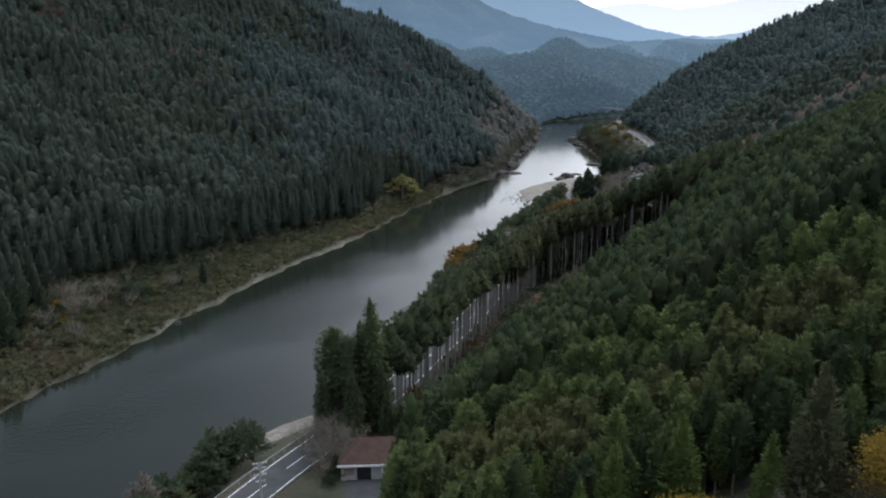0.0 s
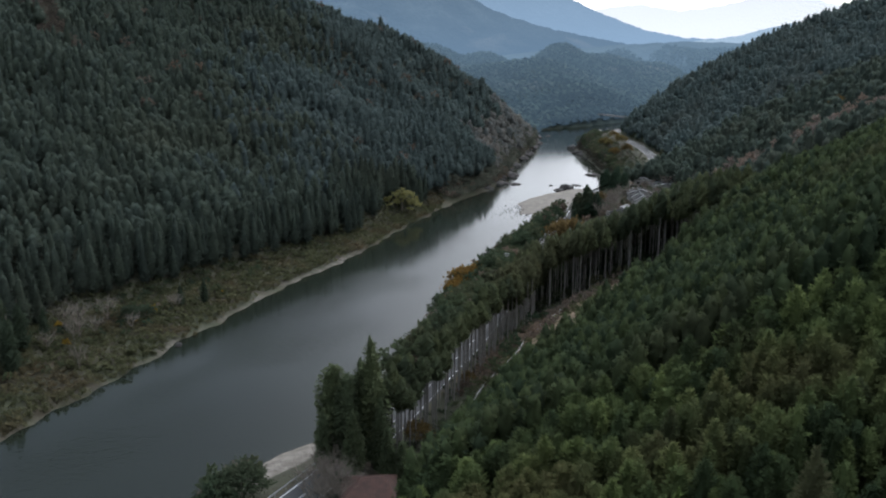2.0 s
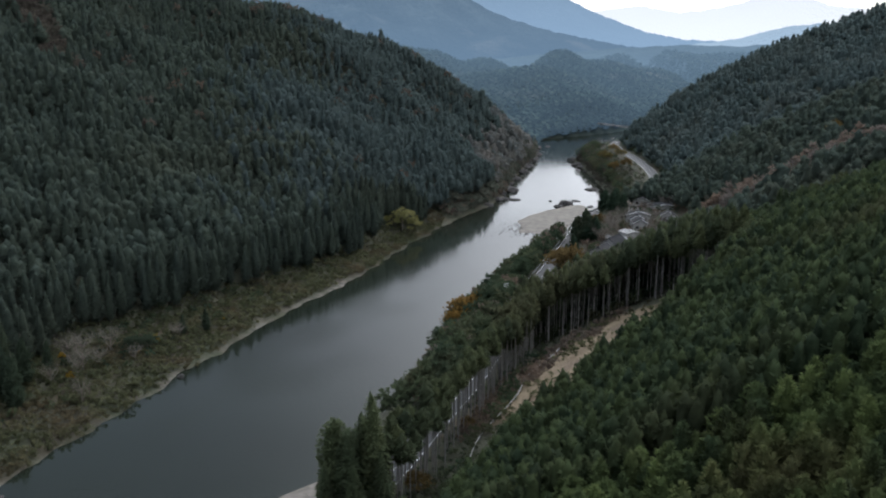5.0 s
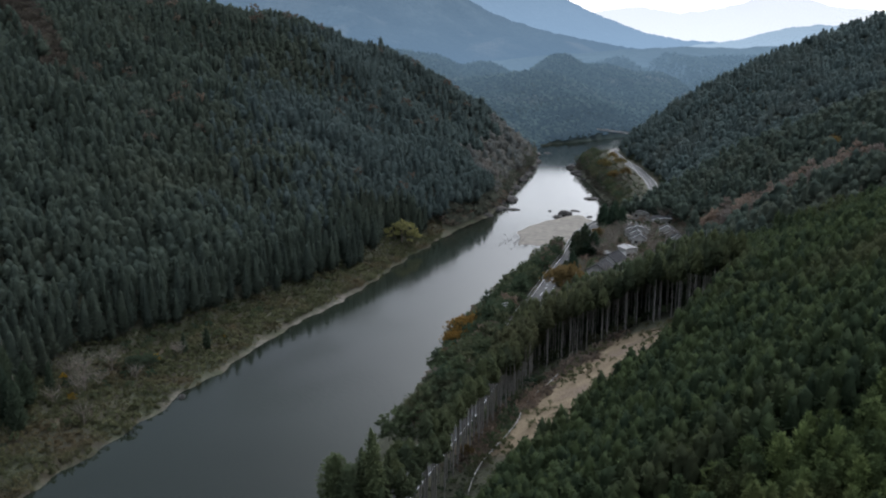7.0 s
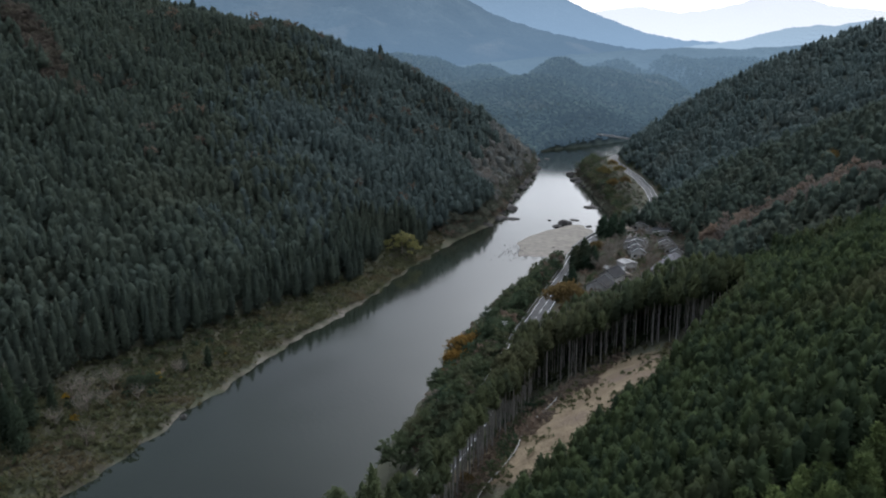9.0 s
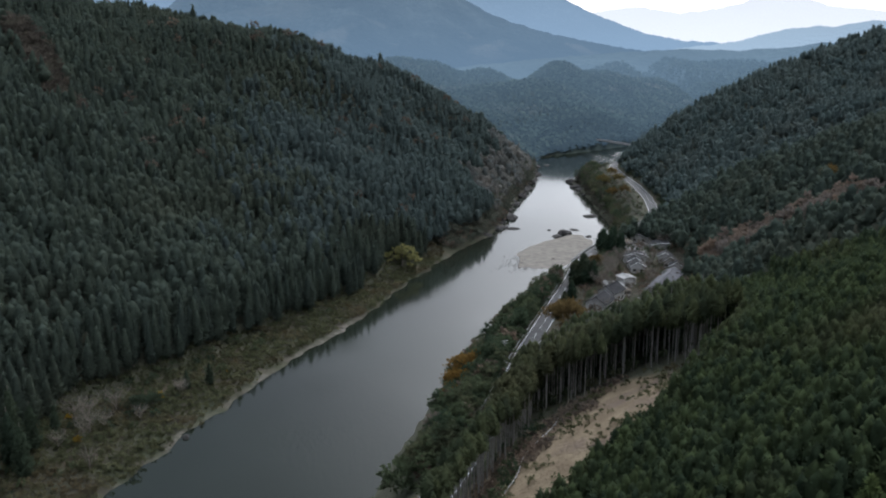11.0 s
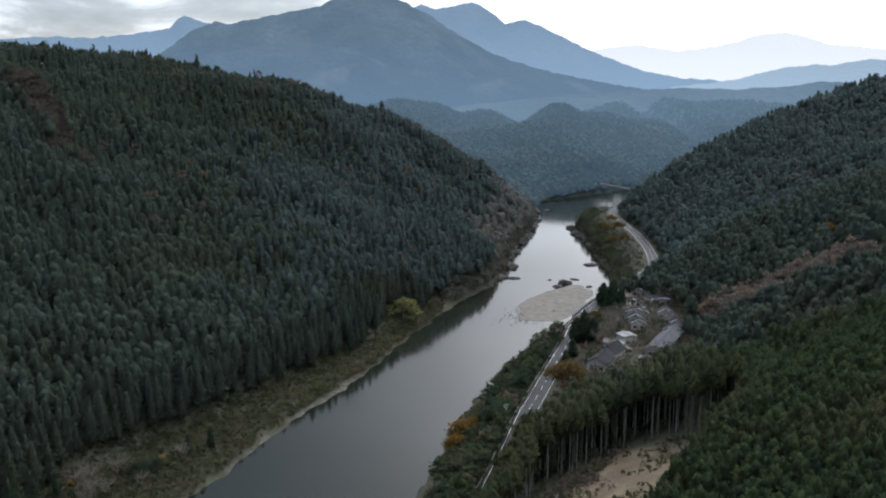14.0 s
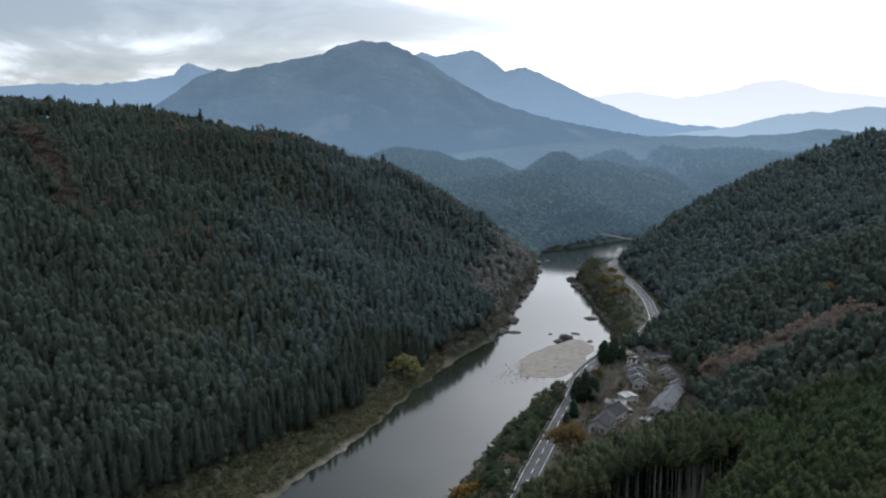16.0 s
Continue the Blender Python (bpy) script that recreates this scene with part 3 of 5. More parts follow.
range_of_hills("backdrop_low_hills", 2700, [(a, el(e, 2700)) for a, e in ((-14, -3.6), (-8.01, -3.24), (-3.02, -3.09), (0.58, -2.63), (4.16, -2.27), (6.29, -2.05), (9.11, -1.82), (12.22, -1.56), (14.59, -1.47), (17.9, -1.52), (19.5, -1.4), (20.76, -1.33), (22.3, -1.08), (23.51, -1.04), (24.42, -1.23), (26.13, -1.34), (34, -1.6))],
               M_HAZE_D, "low wooded hills, blue from painted haze", 600, 0.6, 3.0)


# ---- trees ----
def leaf(V, F, p, along, side, s, w):
    i = len(V)
    V += [p - side * s * w, p + side * s * w, p + along * s]
    F.append((i, i + 1, i + 2))


def knoll_crown(rng, h, base, rad, sprays, size, wide):
    """A tree a mile off: an uneven egg of large pointed leaf sprays."""
    V, F = [], []
    bulge = rng.uniform(0, math.tau, 4)
    for i in range(sprays):
        f = ((i + rng.uniform(0, 1)) / sprays) ** 0.85
        r = rad * math.sqrt(max(0.02, 1 - (2 * f ** 0.85 - 0.75) ** 2 / 1.65))
        a = i * 2.39996 + rng.uniform(-0.3, 0.3)
        r *= rng.uniform(0.66, 1.12) * (1 + 0.2 * math.sin(2 * a + bulge[0] + 5 * f) + 0.12 * math.sin(9 * f + bulge[1] + a))
        if i % 10 < 3:
            r *= rng.uniform(0.25, 0.7)
        out = np.array((math.cos(a), math.sin(a), 0))
        tip = out * r + np.array((0, 0, base + f * (h - base) - 0.1 * r))
        t = rng.uniform(-0.5, 0.5)
        d = np.array((out[0] * math.cos(t) - out[1] * math.sin(t), out[0] * math.sin(t) + out[1] * math.cos(t), 0.5 * f * f + rng.uniform(-0.45, 0.5)))
        d /= np.linalg.norm(d)
        side = np.cross(d, (0, 0, 1)) + rng.normal(0, 0.3, 3)
        side /= np.linalg.norm(side) + 1e-6
        s = size * rng.uniform(0.7, 1.3)
        leaf(V, F, tip - d * s * 0.5 + rng.normal(0, 0.08 * size, 3), d, side, s, wide)
    return np.array(V), np.array(F)


def conifer(rng, h, base, rad, rings, sides, sprays, size, blunt=0.7, rise=0.1, wide=0.4, dome=1.3, heart=1.0):
    """A conifer crown: whorls of boughs as an uneven tapering body, feathered with flat leaf sprays."""
    V, F = [], []
    lobe = rng.uniform(0, math.tau, 3)

    def reach(f, a):
        return rad * min(1.0, 0.45 + 3.0 * f) * (1 - f ** dome) ** blunt * (1 + 0.16 * math.sin(2 * a + lobe[0] + 4 * f) + 0.10 * math.sin(3 * a + lobe[1] - 9 * f))

    for q in range(rings):
        f = q / rings
        for k in range(sides):
            a = (k + 0.5 * (q % 2) + rng.uniform(-0.3, 0.3)) * math.tau / sides
            r = heart * reach(f, a) * (0.82 if (q + k) % 2 else 0.58) * rng.uniform(0.85, 1.12)
            V.append(np.array((r * math.cos(a), r * math.sin(a), base + (f + rng.uniform(-0.3, 0.3) / rings) * (h - base))))
    V.append(np.array((rng.uniform(-0.1, 0.1) * rad, rng.uniform(-0.1, 0.1) * rad, h)))
    for q in range(rings - 1):
        for k in range(sides):
            a, b = q * sides + k, q * sides + (k + 1) % sides
            F += [(a, b, b + sides), (a, b + sides, a + sides)]
    top = (rings - 1) * sides
    F += [(top + k, top + (k + 1) % sides, rings * sides) for k in range(sides)]
    for i in range(sprays):
        f = 0.99 * (1 - rng.uniform(0, 1) ** (0.5 + 0.25 * (dome > 2)))
        a = i * 2.39996 + rng.uniform(-0.5, 0.5)
        out = np.array((math.cos(a), math.sin(a), 0))
        q = out * reach(f, a) * rng.uniform(0.70, 1.08) + np.array((0, 0, base + f * (h - base)))
        d = out + np.array((0, 0, rise + 0.7 * f * f)) + rng.normal(0, 0.42, 3)
        d /= np.linalg.norm(d)
        side = np.cross(d, (0, 0, 1)) + rng.normal(0, 0.5, 3)
        side /= np.linalg.norm(side) + 1e-6
        s = size * rng.uniform(0.6, 1.4) * (1 - 0.3 * f)
        leaf(V, F, q - d * s * 0.45, d, side, s, wide * rng.uniform(0.7, 1.3))
    return np.array(V), np.array(F)


def trunk(h, r0, r1, sides=6, lean=0.0, rng=None):
    V, F = [], []
    rings = 4
    for q in range(rings):
        f = q / (rings - 1)
        for k in range(sides):
            a = k * math.tau / sides
            r = r0 + (r1 - r0) * f
            V.append((r * math.cos(a) + lean * f * f * h, r * math.sin(a), f * h - 0.5 * (q == 0)))
    for q in range(rings - 1):
        for k in range(sides):
            a, b = q * sides + k, q * sides + (k + 1) % sides
            F += [(a, b, b + sides), (a, b + sides, a + sides)]
    return np.array(V, float), np.array(F)


def scatter(name, temps, P, S, seed, mat, label, category="woods", parent=None, tints=None, kind="stuff", stretch=0.15):
    """Many trees joined into one mesh: template copies at P, scaled by S, each turned and tinted."""
    rng = np.random.default_rng(seed)
    pick = rng.integers(0, len(temps), len(P))
    tint = rng.uniform(0, 1, len(P)) if tints is None else tints
    VV, FF, TT, base = [], [], [], 0
    for k, (v, f) in enumerate(temps):
        m = np.where(pick == k)[0]
        if not len(m):
            continue
        a = rng.uniform(0, math.tau, len(m))
        c, s = np.cos(a)[:, None], np.sin(a)[:, None]
        w = (S[m] * rng.uniform(1 - stretch, 1 + stretch, len(m)))[:, None]
        x = (v[None, :, 0] * c - v[None, :, 1] * s) * w + P[m, 0][:, None]
        y = (v[None, :, 0] * s + v[None, :, 1] * c) * w + P[m, 1][:, None]
        z = v[None, :, 2] * S[m][:, None] + P[m, 2][:, None]
        VV.append(np.stack([x, y, z], 2).reshape(-1, 3))
        FF.append((f[None] + (np.arange(len(m)) * len(v))[:, None, None] + base).reshape(-1, 3))
        TT.append(np.repeat(tint[m], len(v)))
        base += len(m) * len(v)
    ob = link(name, np.concatenate(VV), np.concatenate(FF), mat, parent, True, np.concatenate(TT))
    return tagged(ob, label, category if not parent else "", kind=kind)


def spread(rng, x0, x1, y0, y1, gap, keep):
    """Places on a shaken grid for which keep(x, y) holds, on the ground."""
    X, Y = np.meshgrid(np.arange(x0, x1, gap), np.arange(y0, y1, gap))
    x = X.ravel() + rng.uniform(-0.42, 0.42, X.size) * gap
    y = Y.ravel() + rng.uniform(-0.42, 0.42, X.size) * gap
    m = keep(x, y)
    x, y = x[m], y[m]
    return np.stack([x, y, ground(x, y) - 0.2], 1)


def left_woods(x, y):
    l, r = banks(y)
    d = l - x
    far = np.interp(y, [560, 700, 770, 850, 950], [600, 560, 430, 250, 60])
    return (d > smooth(y, LY, LB) + 2 + 2.5 * wave(x, y, 30, 4.0)) & (x > -0.60 * y - 20) & (blob(x, y, -22, 484, 10, 14, 0.0) > 1) & (d < far) & (y < np.interp(x, [-350, -100, 0, 60], [800, 810, 870, 945])) & (scar(x, y) > 1.0)


def right_woods(x, y):
    s = x - road_x(y)
    edge = np.interp(y, [-400, 0, 60, 80, 95, 120, 141, 150, 155, 162, 171, 182, 205, 225, 240, 252, 300, 301, 520, 560], [110, 84, 58, 49, 39, 34, 32, 33.5, 37.5, 42.5, 47.5, 51.5, 56.5, 61, 65, 66, 64, 0, 0, 0])
    edge = np.maximum(edge, smooth(y, RY, RB) + np.interp(y, [300, 462, 474, 500, 528, 560], [9, 8, -19, -9, 4, 4.5]))
    return (s > edge) & (x < 0.60 * y + 40) & (blob(x, y, 38, 212, 21.5, 46, -0.62) > 1.05) & (blob(x, y, 90, 345, 15, 40, -0.25) > 1) & ((np.abs((y - 391) + 0.8 * (x - 118)) > 14) | (x > 170) | (x < 110)) & (blob(x, y, 165, 343, 8, 14, 0.0) > 1)


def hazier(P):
    """The share of paler blue-green trees, their haze painted on, growing up the valley."""
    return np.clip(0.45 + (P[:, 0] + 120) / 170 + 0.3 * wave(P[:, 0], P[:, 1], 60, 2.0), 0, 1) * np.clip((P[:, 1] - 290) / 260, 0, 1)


def uneven(P):
    """Taller and lower stands over the slope."""
    return 1 + 0.10 * wave(P[:, 0], P[:, 1], 42, 3.0) + 0.08 * wave(P[:, 0], P[:, 1], 17, 8.0)


R = np.random.default_rng(7)
CEDAR_MID = [conifer(R, h, 7.0, r, 4, 6, 86, 1.45, b, 0.0, 0.40, d) for h, r, b, d in ((17.5, 3.2, 0.62, 1.8), (18, 3.3, 0.70, 1.6), (16.5, 3.9, 0.48, 2.5), (18.5, 3.0, 0.80, 1.5), (15.5, 4.2, 0.44, 2.8), (17, 3.5, 0.56, 2.0))]
CEDAR_FAR = [conifer(R, h, 5.5, r, 4, 5, 38, 1.95, b, 0.05, 0.44, d) for h, r, b, d in ((15.5, 3.2, 0.60, 1.8), (15, 3.5, 0.52, 2.2), (14.5, 3.9, 0.46, 2.6), (16, 2.9, 0.76, 1.5))]
ROUND_FAR = [conifer(R, h, 3.0, r, 4, 6, 44, 2.0, b, 0.2, 0.5, 3.0) for h, r, b in ((11, 4.4, 0.46), (9.5, 4.8, 0.42), (12.5, 4.0, 0.5))]
KNOLL = [knoll_crown(R, h, 0.5, r, 15, 4.9, 0.42) for h, r in ((10, 4.8), (9.5, 5.2), (10.5, 4.6))]
HINOKI_MID = [conifer(R, h, 9.0, r, 4, 6, 74, 0.86, b, 0.3, 0.38, 2.8) for h, r, b in ((15.0, 1.55, 0.6), (14.5, 1.75, 0.5), (15.3, 1.5, 0.68), (14.7, 1.8, 0.52), (15.0, 1.45, 0.72))]
HINOKI_LOW = [conifer(R, h, 7.0, r, 4, 6, 90, 1.1, b, 0.15, 0.38, 2.1) for h, r, b in ((15.5, 2.4, 0.6), (15, 2.5, 0.5), (16, 2.3, 0.7))]
CEDAR_EDGE = [conifer(R, h, 2.0, r, 8, 7, 260, 1.05, b, -0.05, 0.36) for h, r, b in ((19, 3.0, 0.65), (18, 3.2, 0.55), (17, 2.9, 0.72))]
HINOKI_NEAR = [conifer(R, h, 3.0, r, 6, 7, 960, 0.635, b, 0.3, 0.33, 2.9, 0.74) for h, r, b in ((11.8, 1.65, 0.6), (11.2, 1.9, 0.5), (12.2, 1.55, 0.7), (11.6, 1.8, 0.55))]

P = spread(R, -480, 60, 190, 640, 4.5, lambda x, y: left_woods(x, y))
rim = ~left_woods(P[:, 0] + 17, P[:, 1]) & (P[:, 1] < 520)
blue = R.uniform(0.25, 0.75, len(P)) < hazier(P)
for part_of, seed, mat in ((~rim & ~blue, 11, M_CEDAR), (~rim & blue, 20, M_CEDAR_HAZY)):
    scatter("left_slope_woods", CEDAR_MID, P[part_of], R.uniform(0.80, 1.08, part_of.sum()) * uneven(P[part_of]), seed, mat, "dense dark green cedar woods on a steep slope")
scatter("left_rim_woods", CEDAR_EDGE, P[rim], R.uniform(0.8, 1.1, rim.sum()), 18, M_CEDAR, "dark green cedars along the edge of the flat bank")
scatter("left_rim_trunks", [trunk(8, 0.22, 0.14, 4)], P[rim], R.uniform(0.8, 1.1, rim.sum()), 19, M_TWIG, "pale bare cedar trunks along the edge of the woods", "trunks")
P = spread(R, -600, 90, 640, 1000, 5.2, lambda x, y: left_woods(x, y))
edge = banks(P[:, 1])[0] - P[:, 0] < 34 + 16 * wave(P[:, 0], P[:, 1], 24, 5.0)
scatter("left_bank_broad_woods", ROUND_FAR, P[edge], R.uniform(0.6, 1.05, edge.sum()), 66, M_BENDBROAD_HAZY, "grey-green and brownish broadleaf woods on the rocky bank")
P = P[~edge]
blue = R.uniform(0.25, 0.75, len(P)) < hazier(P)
for part_of, seed, mat in ((~blue, 12, M_CEDAR), (blue, 21, M_CEDAR_HAZY)):
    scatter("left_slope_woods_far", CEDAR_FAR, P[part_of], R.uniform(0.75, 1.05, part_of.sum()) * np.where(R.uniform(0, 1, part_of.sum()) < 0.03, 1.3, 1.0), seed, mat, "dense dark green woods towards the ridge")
P = spread(R, 60, 470, 255, 850, 5.4, lambda x, y: right_woods(x, y) & (y > 276 + 6 * wave(x, y, 25)))
S = R.uniform(0.6, 0.95, len(P)) * np.where(R.uniform(0, 1, len(P)) < 0.04, 1.2, 1.0)
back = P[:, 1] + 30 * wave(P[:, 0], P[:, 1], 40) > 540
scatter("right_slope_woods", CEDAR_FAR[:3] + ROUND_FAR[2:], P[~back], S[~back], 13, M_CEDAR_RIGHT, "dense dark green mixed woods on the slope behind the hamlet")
scatter("right_slope_woods_far", CEDAR_FAR[:2] + ROUND_FAR[:2], P[back], S[back], 60, M_CEDAR_BEND_HAZY, "dense green woods on the slope above the river bend")
P = spread(R, -30, 190, 84, 215, 2.2, lambda x, y: right_woods(x, y) & ((y > 106) | (x > 60)))
scatter("right_slope_cypress", HINOKI_MID, P, R.uniform(0.92, 1.08, len(P)) * np.where((blob(P[:, 0], P[:, 1], 38, 212, 21.5, 46, -0.62) < 1.35) & (P[:, 1] > 165), 0.54, 1.0), 14, M_HINOKI, "dense green cypress plantation on the slope")
P = spread(R, 0, 260, 215, 290, 3.0, lambda x, y: right_woods(x, y) & (y <= 276 + 6 * wave(x, y, 25)))
scatter("right_slope_cypress_far", HINOKI_LOW, P, R.uniform(0.85, 1.1, len(P)) * np.where(blob(P[:, 0], P[:, 1], 38, 212, 21.5, 46, -0.62) < 1.4, 0.60, 1.0), 16, M_HINOKI, "dense green cypress plantation above the clearing")
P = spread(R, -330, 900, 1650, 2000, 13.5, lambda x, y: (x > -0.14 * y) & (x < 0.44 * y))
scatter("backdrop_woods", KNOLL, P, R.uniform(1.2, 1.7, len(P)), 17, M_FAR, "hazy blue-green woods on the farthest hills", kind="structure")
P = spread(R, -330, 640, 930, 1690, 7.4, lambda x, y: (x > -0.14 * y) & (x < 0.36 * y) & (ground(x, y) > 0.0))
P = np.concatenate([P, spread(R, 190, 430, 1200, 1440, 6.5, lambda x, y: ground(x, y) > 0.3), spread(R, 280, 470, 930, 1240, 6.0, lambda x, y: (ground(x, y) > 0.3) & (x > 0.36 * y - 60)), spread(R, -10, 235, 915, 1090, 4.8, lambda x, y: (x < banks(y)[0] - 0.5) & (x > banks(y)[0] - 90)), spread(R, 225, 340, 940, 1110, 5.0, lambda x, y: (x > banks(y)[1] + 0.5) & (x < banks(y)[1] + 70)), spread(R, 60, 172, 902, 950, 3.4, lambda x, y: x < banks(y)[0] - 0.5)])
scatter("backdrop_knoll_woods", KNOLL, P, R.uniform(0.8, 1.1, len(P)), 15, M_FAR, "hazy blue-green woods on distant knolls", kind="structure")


# ---- road ----
def ribbon(name, pts, offset, width, lift, mat, parent=None, thick=0.25):
    """A strip along a line of places, offset to its right, with thickness."""
    pts = np.asarray(pts, float)
    t = np.gradient(pts[:, :2], axis=0)
    t /= np.linalg.norm(t, axis=1)[:, None]
    n = np.stack([t[:, 1], -t[:, 0]], 1)
    V = []
    for o, dz in ((offset - width / 2, lift), (offset + width / 2, lift), (offset + width / 2, lift - thick), (offset - width / 2, lift - thick)):
        V.append(np.column_stack([pts[:, :2] + n * o, pts[:, 2] + dz]))
    m = len(pts)
    V = np.concatenate(V)
    F = []
    for k in range(4):
        a, b = k * m, ((k + 1) % 4) * m
        F += [(a + i, a + i + 1, b + i + 1, b + i) for i in range(m - 1)]
    return link(name, V, F, mat, parent)


def road_line(y0, y1, step=3.0):
    y = np.arange(y0, y1 + 0.1, step)
    sm = np.linspace(-9, 9, 7)
    x = sum(np.interp(y + o, OY, OX) for o in sm) / 7
    return np.column_stack([x, y, np.interp(y, OY, OZ)])


road = tagged(ribbon("road", road_line(-250, 880), 0, 7.2, 0.12, M_ASPHALT, thick=0.6), "two-lane asphalt road with white edge lines", "road", kind="structure")


# ---- helpers for things ----
def part(name, VF, mat, parent, label="", smooth_faces=False):
    ob = link(name, VF[0], VF[1], mat, parent, smooth_faces)
    return tagged(ob, label)


def part_bm(name, bm, mat, parent, label=""):
    me = bpy.data.meshes.new(name)
    bm.to_mesh(me)
    bm.free()
    me.materials.append(mat)
    ob = new(name, me)
    ob.parent = parent
    return tagged(ob, label)


def thing(name, x, y, z, rz=0.0, label="", category="", group="", kind=""):
    ob = new(name)
    ob.matrix_basis = pose(x, y, z, 0, 0, rz)
    return tagged(ob, label, category, group, kind)


def box(bm, x0, x1, y0, y1, z0, z1, bevel=0.0):
    m = Matrix.Translation(((x0 + x1) / 2, (y0 + y1) / 2, (z0 + z1) / 2)) @ Matrix.Diagonal((x1 - x0, y1 - y0, z1 - z0, 1))
    r = bmesh.ops.create_cube(bm, size=1, matrix=m)
    if bevel:
        bmesh.ops.bevel(bm, geom=list({e for v in r["verts"] for e in v.link_edges}), offset=bevel, segments=1, affect="EDGES")
    return bm


def boxes(*dims, bevel=0.0):
    bm = bmesh.new()
    for d in dims:
        box(bm, *d, bevel=bevel)
    return bm


def prism(bm, pts, y0, y1):
    """A profile in x and z drawn out along y."""
    a = [bm.verts.new((x, y0, z)) for x, z in pts]
    b = [bm.verts.new((x, y1, z)) for x, z in pts]
    n = len(pts)
    bm.faces.new(a)
    bm.faces.new(b[::-1])
    for i in range(n):
        bm.faces.new((a[i], b[i], b[(i + 1) % n], a[(i + 1) % n]))
    bmesh.ops.recalc_face_normals(bm, faces=bm.faces)
    return bm


def rod(V, F, p, q, r0, r1, sides=3):
    p, q = np.asarray(p, float), np.asarray(q, float)
    d = q - p
    d = d / (np.linalg.norm(d) + 1e-9)
    u = np.cross(d, (0.31, 0.2, 0.93))
    u /= np.linalg.norm(u) + 1e-9
    w = np.cross(d, u)
    i = len(V)
    for c, r in ((p, r0), (q, r1)):
        for k in range(sides):
            a = k * math.tau / sides
            V.append(c + (u * math.cos(a) + w * math.sin(a)) * r)
    for k in range(sides):
        a, b = i + k, i + (k + 1) % sides
        F += [(a, b, b + sides), (a, b + sides, a + sides)]


def broad_crown(rng, h, base, rad, clumps, blades, size):
    """A broadleaf crown: leaf clumps on an uneven shell, with gaps."""
    V, F = [], []
    mid, up = (h + base) / 2, (h - base) / 2
    for c in range(clumps):
        d = rng.normal(0, 1, 3)
        d /= np.linalg.norm(d)
        if d[2] < -0.35:
            d[2] *= -0.6
        k = rng.uniform(0.62, 1.05)
        centre = np.array((0, 0, mid)) + d * np.array((rad, rad, up)) * k
        spreadr = rad * rng.uniform(0.2, 0.34)
        for j in range(blades):
            p = centre + rng.normal(0, 0.5, 3) * spreadr * np.array((1, 1, 0.6))
            along = d + rng.normal(0, 0.7, 3)
            along /= np.linalg.norm(along)
            side = np.cross(along, rng.normal(0, 1, 3))
            side /= np.linalg.norm(side) + 1e-6
            s = size * rng.uniform(0.6, 1.3)
            leaf(V, F, p, along, side, s, 0.38)
    return np.array(V), np.array(F)


def limbs(rng, h, rad, n, base, twigs=3, r0=0.16):
    """Bare limbs that fork into twigs."""
    V, F = [], []
    for i in range(n):
        a = i * 2.4 + rng.uniform(-0.4, 0.4)
        z0 = base + (h - base) * rng.uniform(0.0, 0.55)
        p = np.array((0, 0, z0))
        end = np.array((math.cos(a) * rad * rng.uniform(0.5, 1), math.sin(a) * rad * rng.uniform(0.5, 1), z0 + (h - z0) * rng.uniform(0.55, 1)))
        rod(V, F, p, end, r0 * 0.6, r0 * 0.22)
        for t in range(twigs):
            b = p + (end - p) * rng.uniform(0.35, 0.95)
            e = b + rng.normal(0, 0.17, 3) * h * 0.7 + np.array((0, 0, 0.12 * h))
            rod(V, F, b, e, r0 * 0.22, r0 * 0.08)
            for _ in range(2):
                c = b + (e - b) * rng.uniform(0.4, 1)
                rod(V, F, c, c + rng.normal(0, 0.09, 3) * h + np.array((0, 0, 0.05 * h)), r0 * 0.11, r0 * 0.05)
    return np.array(V), np.array(F)


def set_tree(name, T, C, leaf, x, y, scale=1.0, label="", category="tree", group="", bark=None, turn=0.0, crown_name="crown"):
    z = float(ground(x, y)) - 0.15
    ob = thing(name, x, y, z, turn, label, category, group)
    ob.scale = (scale, scale, scale)
    part("trunk", T, bark or M_BARK, ob)
    part(crown_name, C, leaf, ob)
    return ob


def again(ob, x, y, scale, turn):
    k = scale / ob.scale[0]
    return copy_thing(ob, pose(x, y, float(ground(x, y)) - 0.15, 0, 0, turn) @ Matrix.Scale(k, 4))


# ---- road lines, rails, poles ----
def lines():
    for off in (-3.1, 3.1):
        ribbon("edge_line", road_line(60, 878), off, 0.13, 0.128, M_WHITE, road, 0.006)
    y = 100.0
    while y < 860:
        ribbon("centre_dash", road_line(y, y + 5.1, 2.5), 0, 0.13, 0.128, M_WHITE, road, 0.006)
        y += 10.5


def guard_rail(name, off, y0, y1, gap, label):
    pts = road_line(y0, y1, gap)
    t = np.gradient(pts[:, :2], axis=0)
    t /= np.linalg.norm(t, axis=1)[:, None]
    pts[:, :2] += np.stack([t[:, 1], -t[:, 0]], 1) * off
    ob = thing(name, *pts[0], 0, label, "guard rail")
    rel = pts - pts[0]
    ribbon("rail", rel, 0, 0.10, 0.85, M_STEEL, ob, 0.22)
    bm = boxes((-0.06, 0.06, -0.06, 0.06, -0.2, 0.9), bevel=0.015)
    first = part_bm("post", bm, M_STEEL, ob)
    for p in rel[1:]:
        o = new("post", first.data)
        o.parent, o.location = ob, p


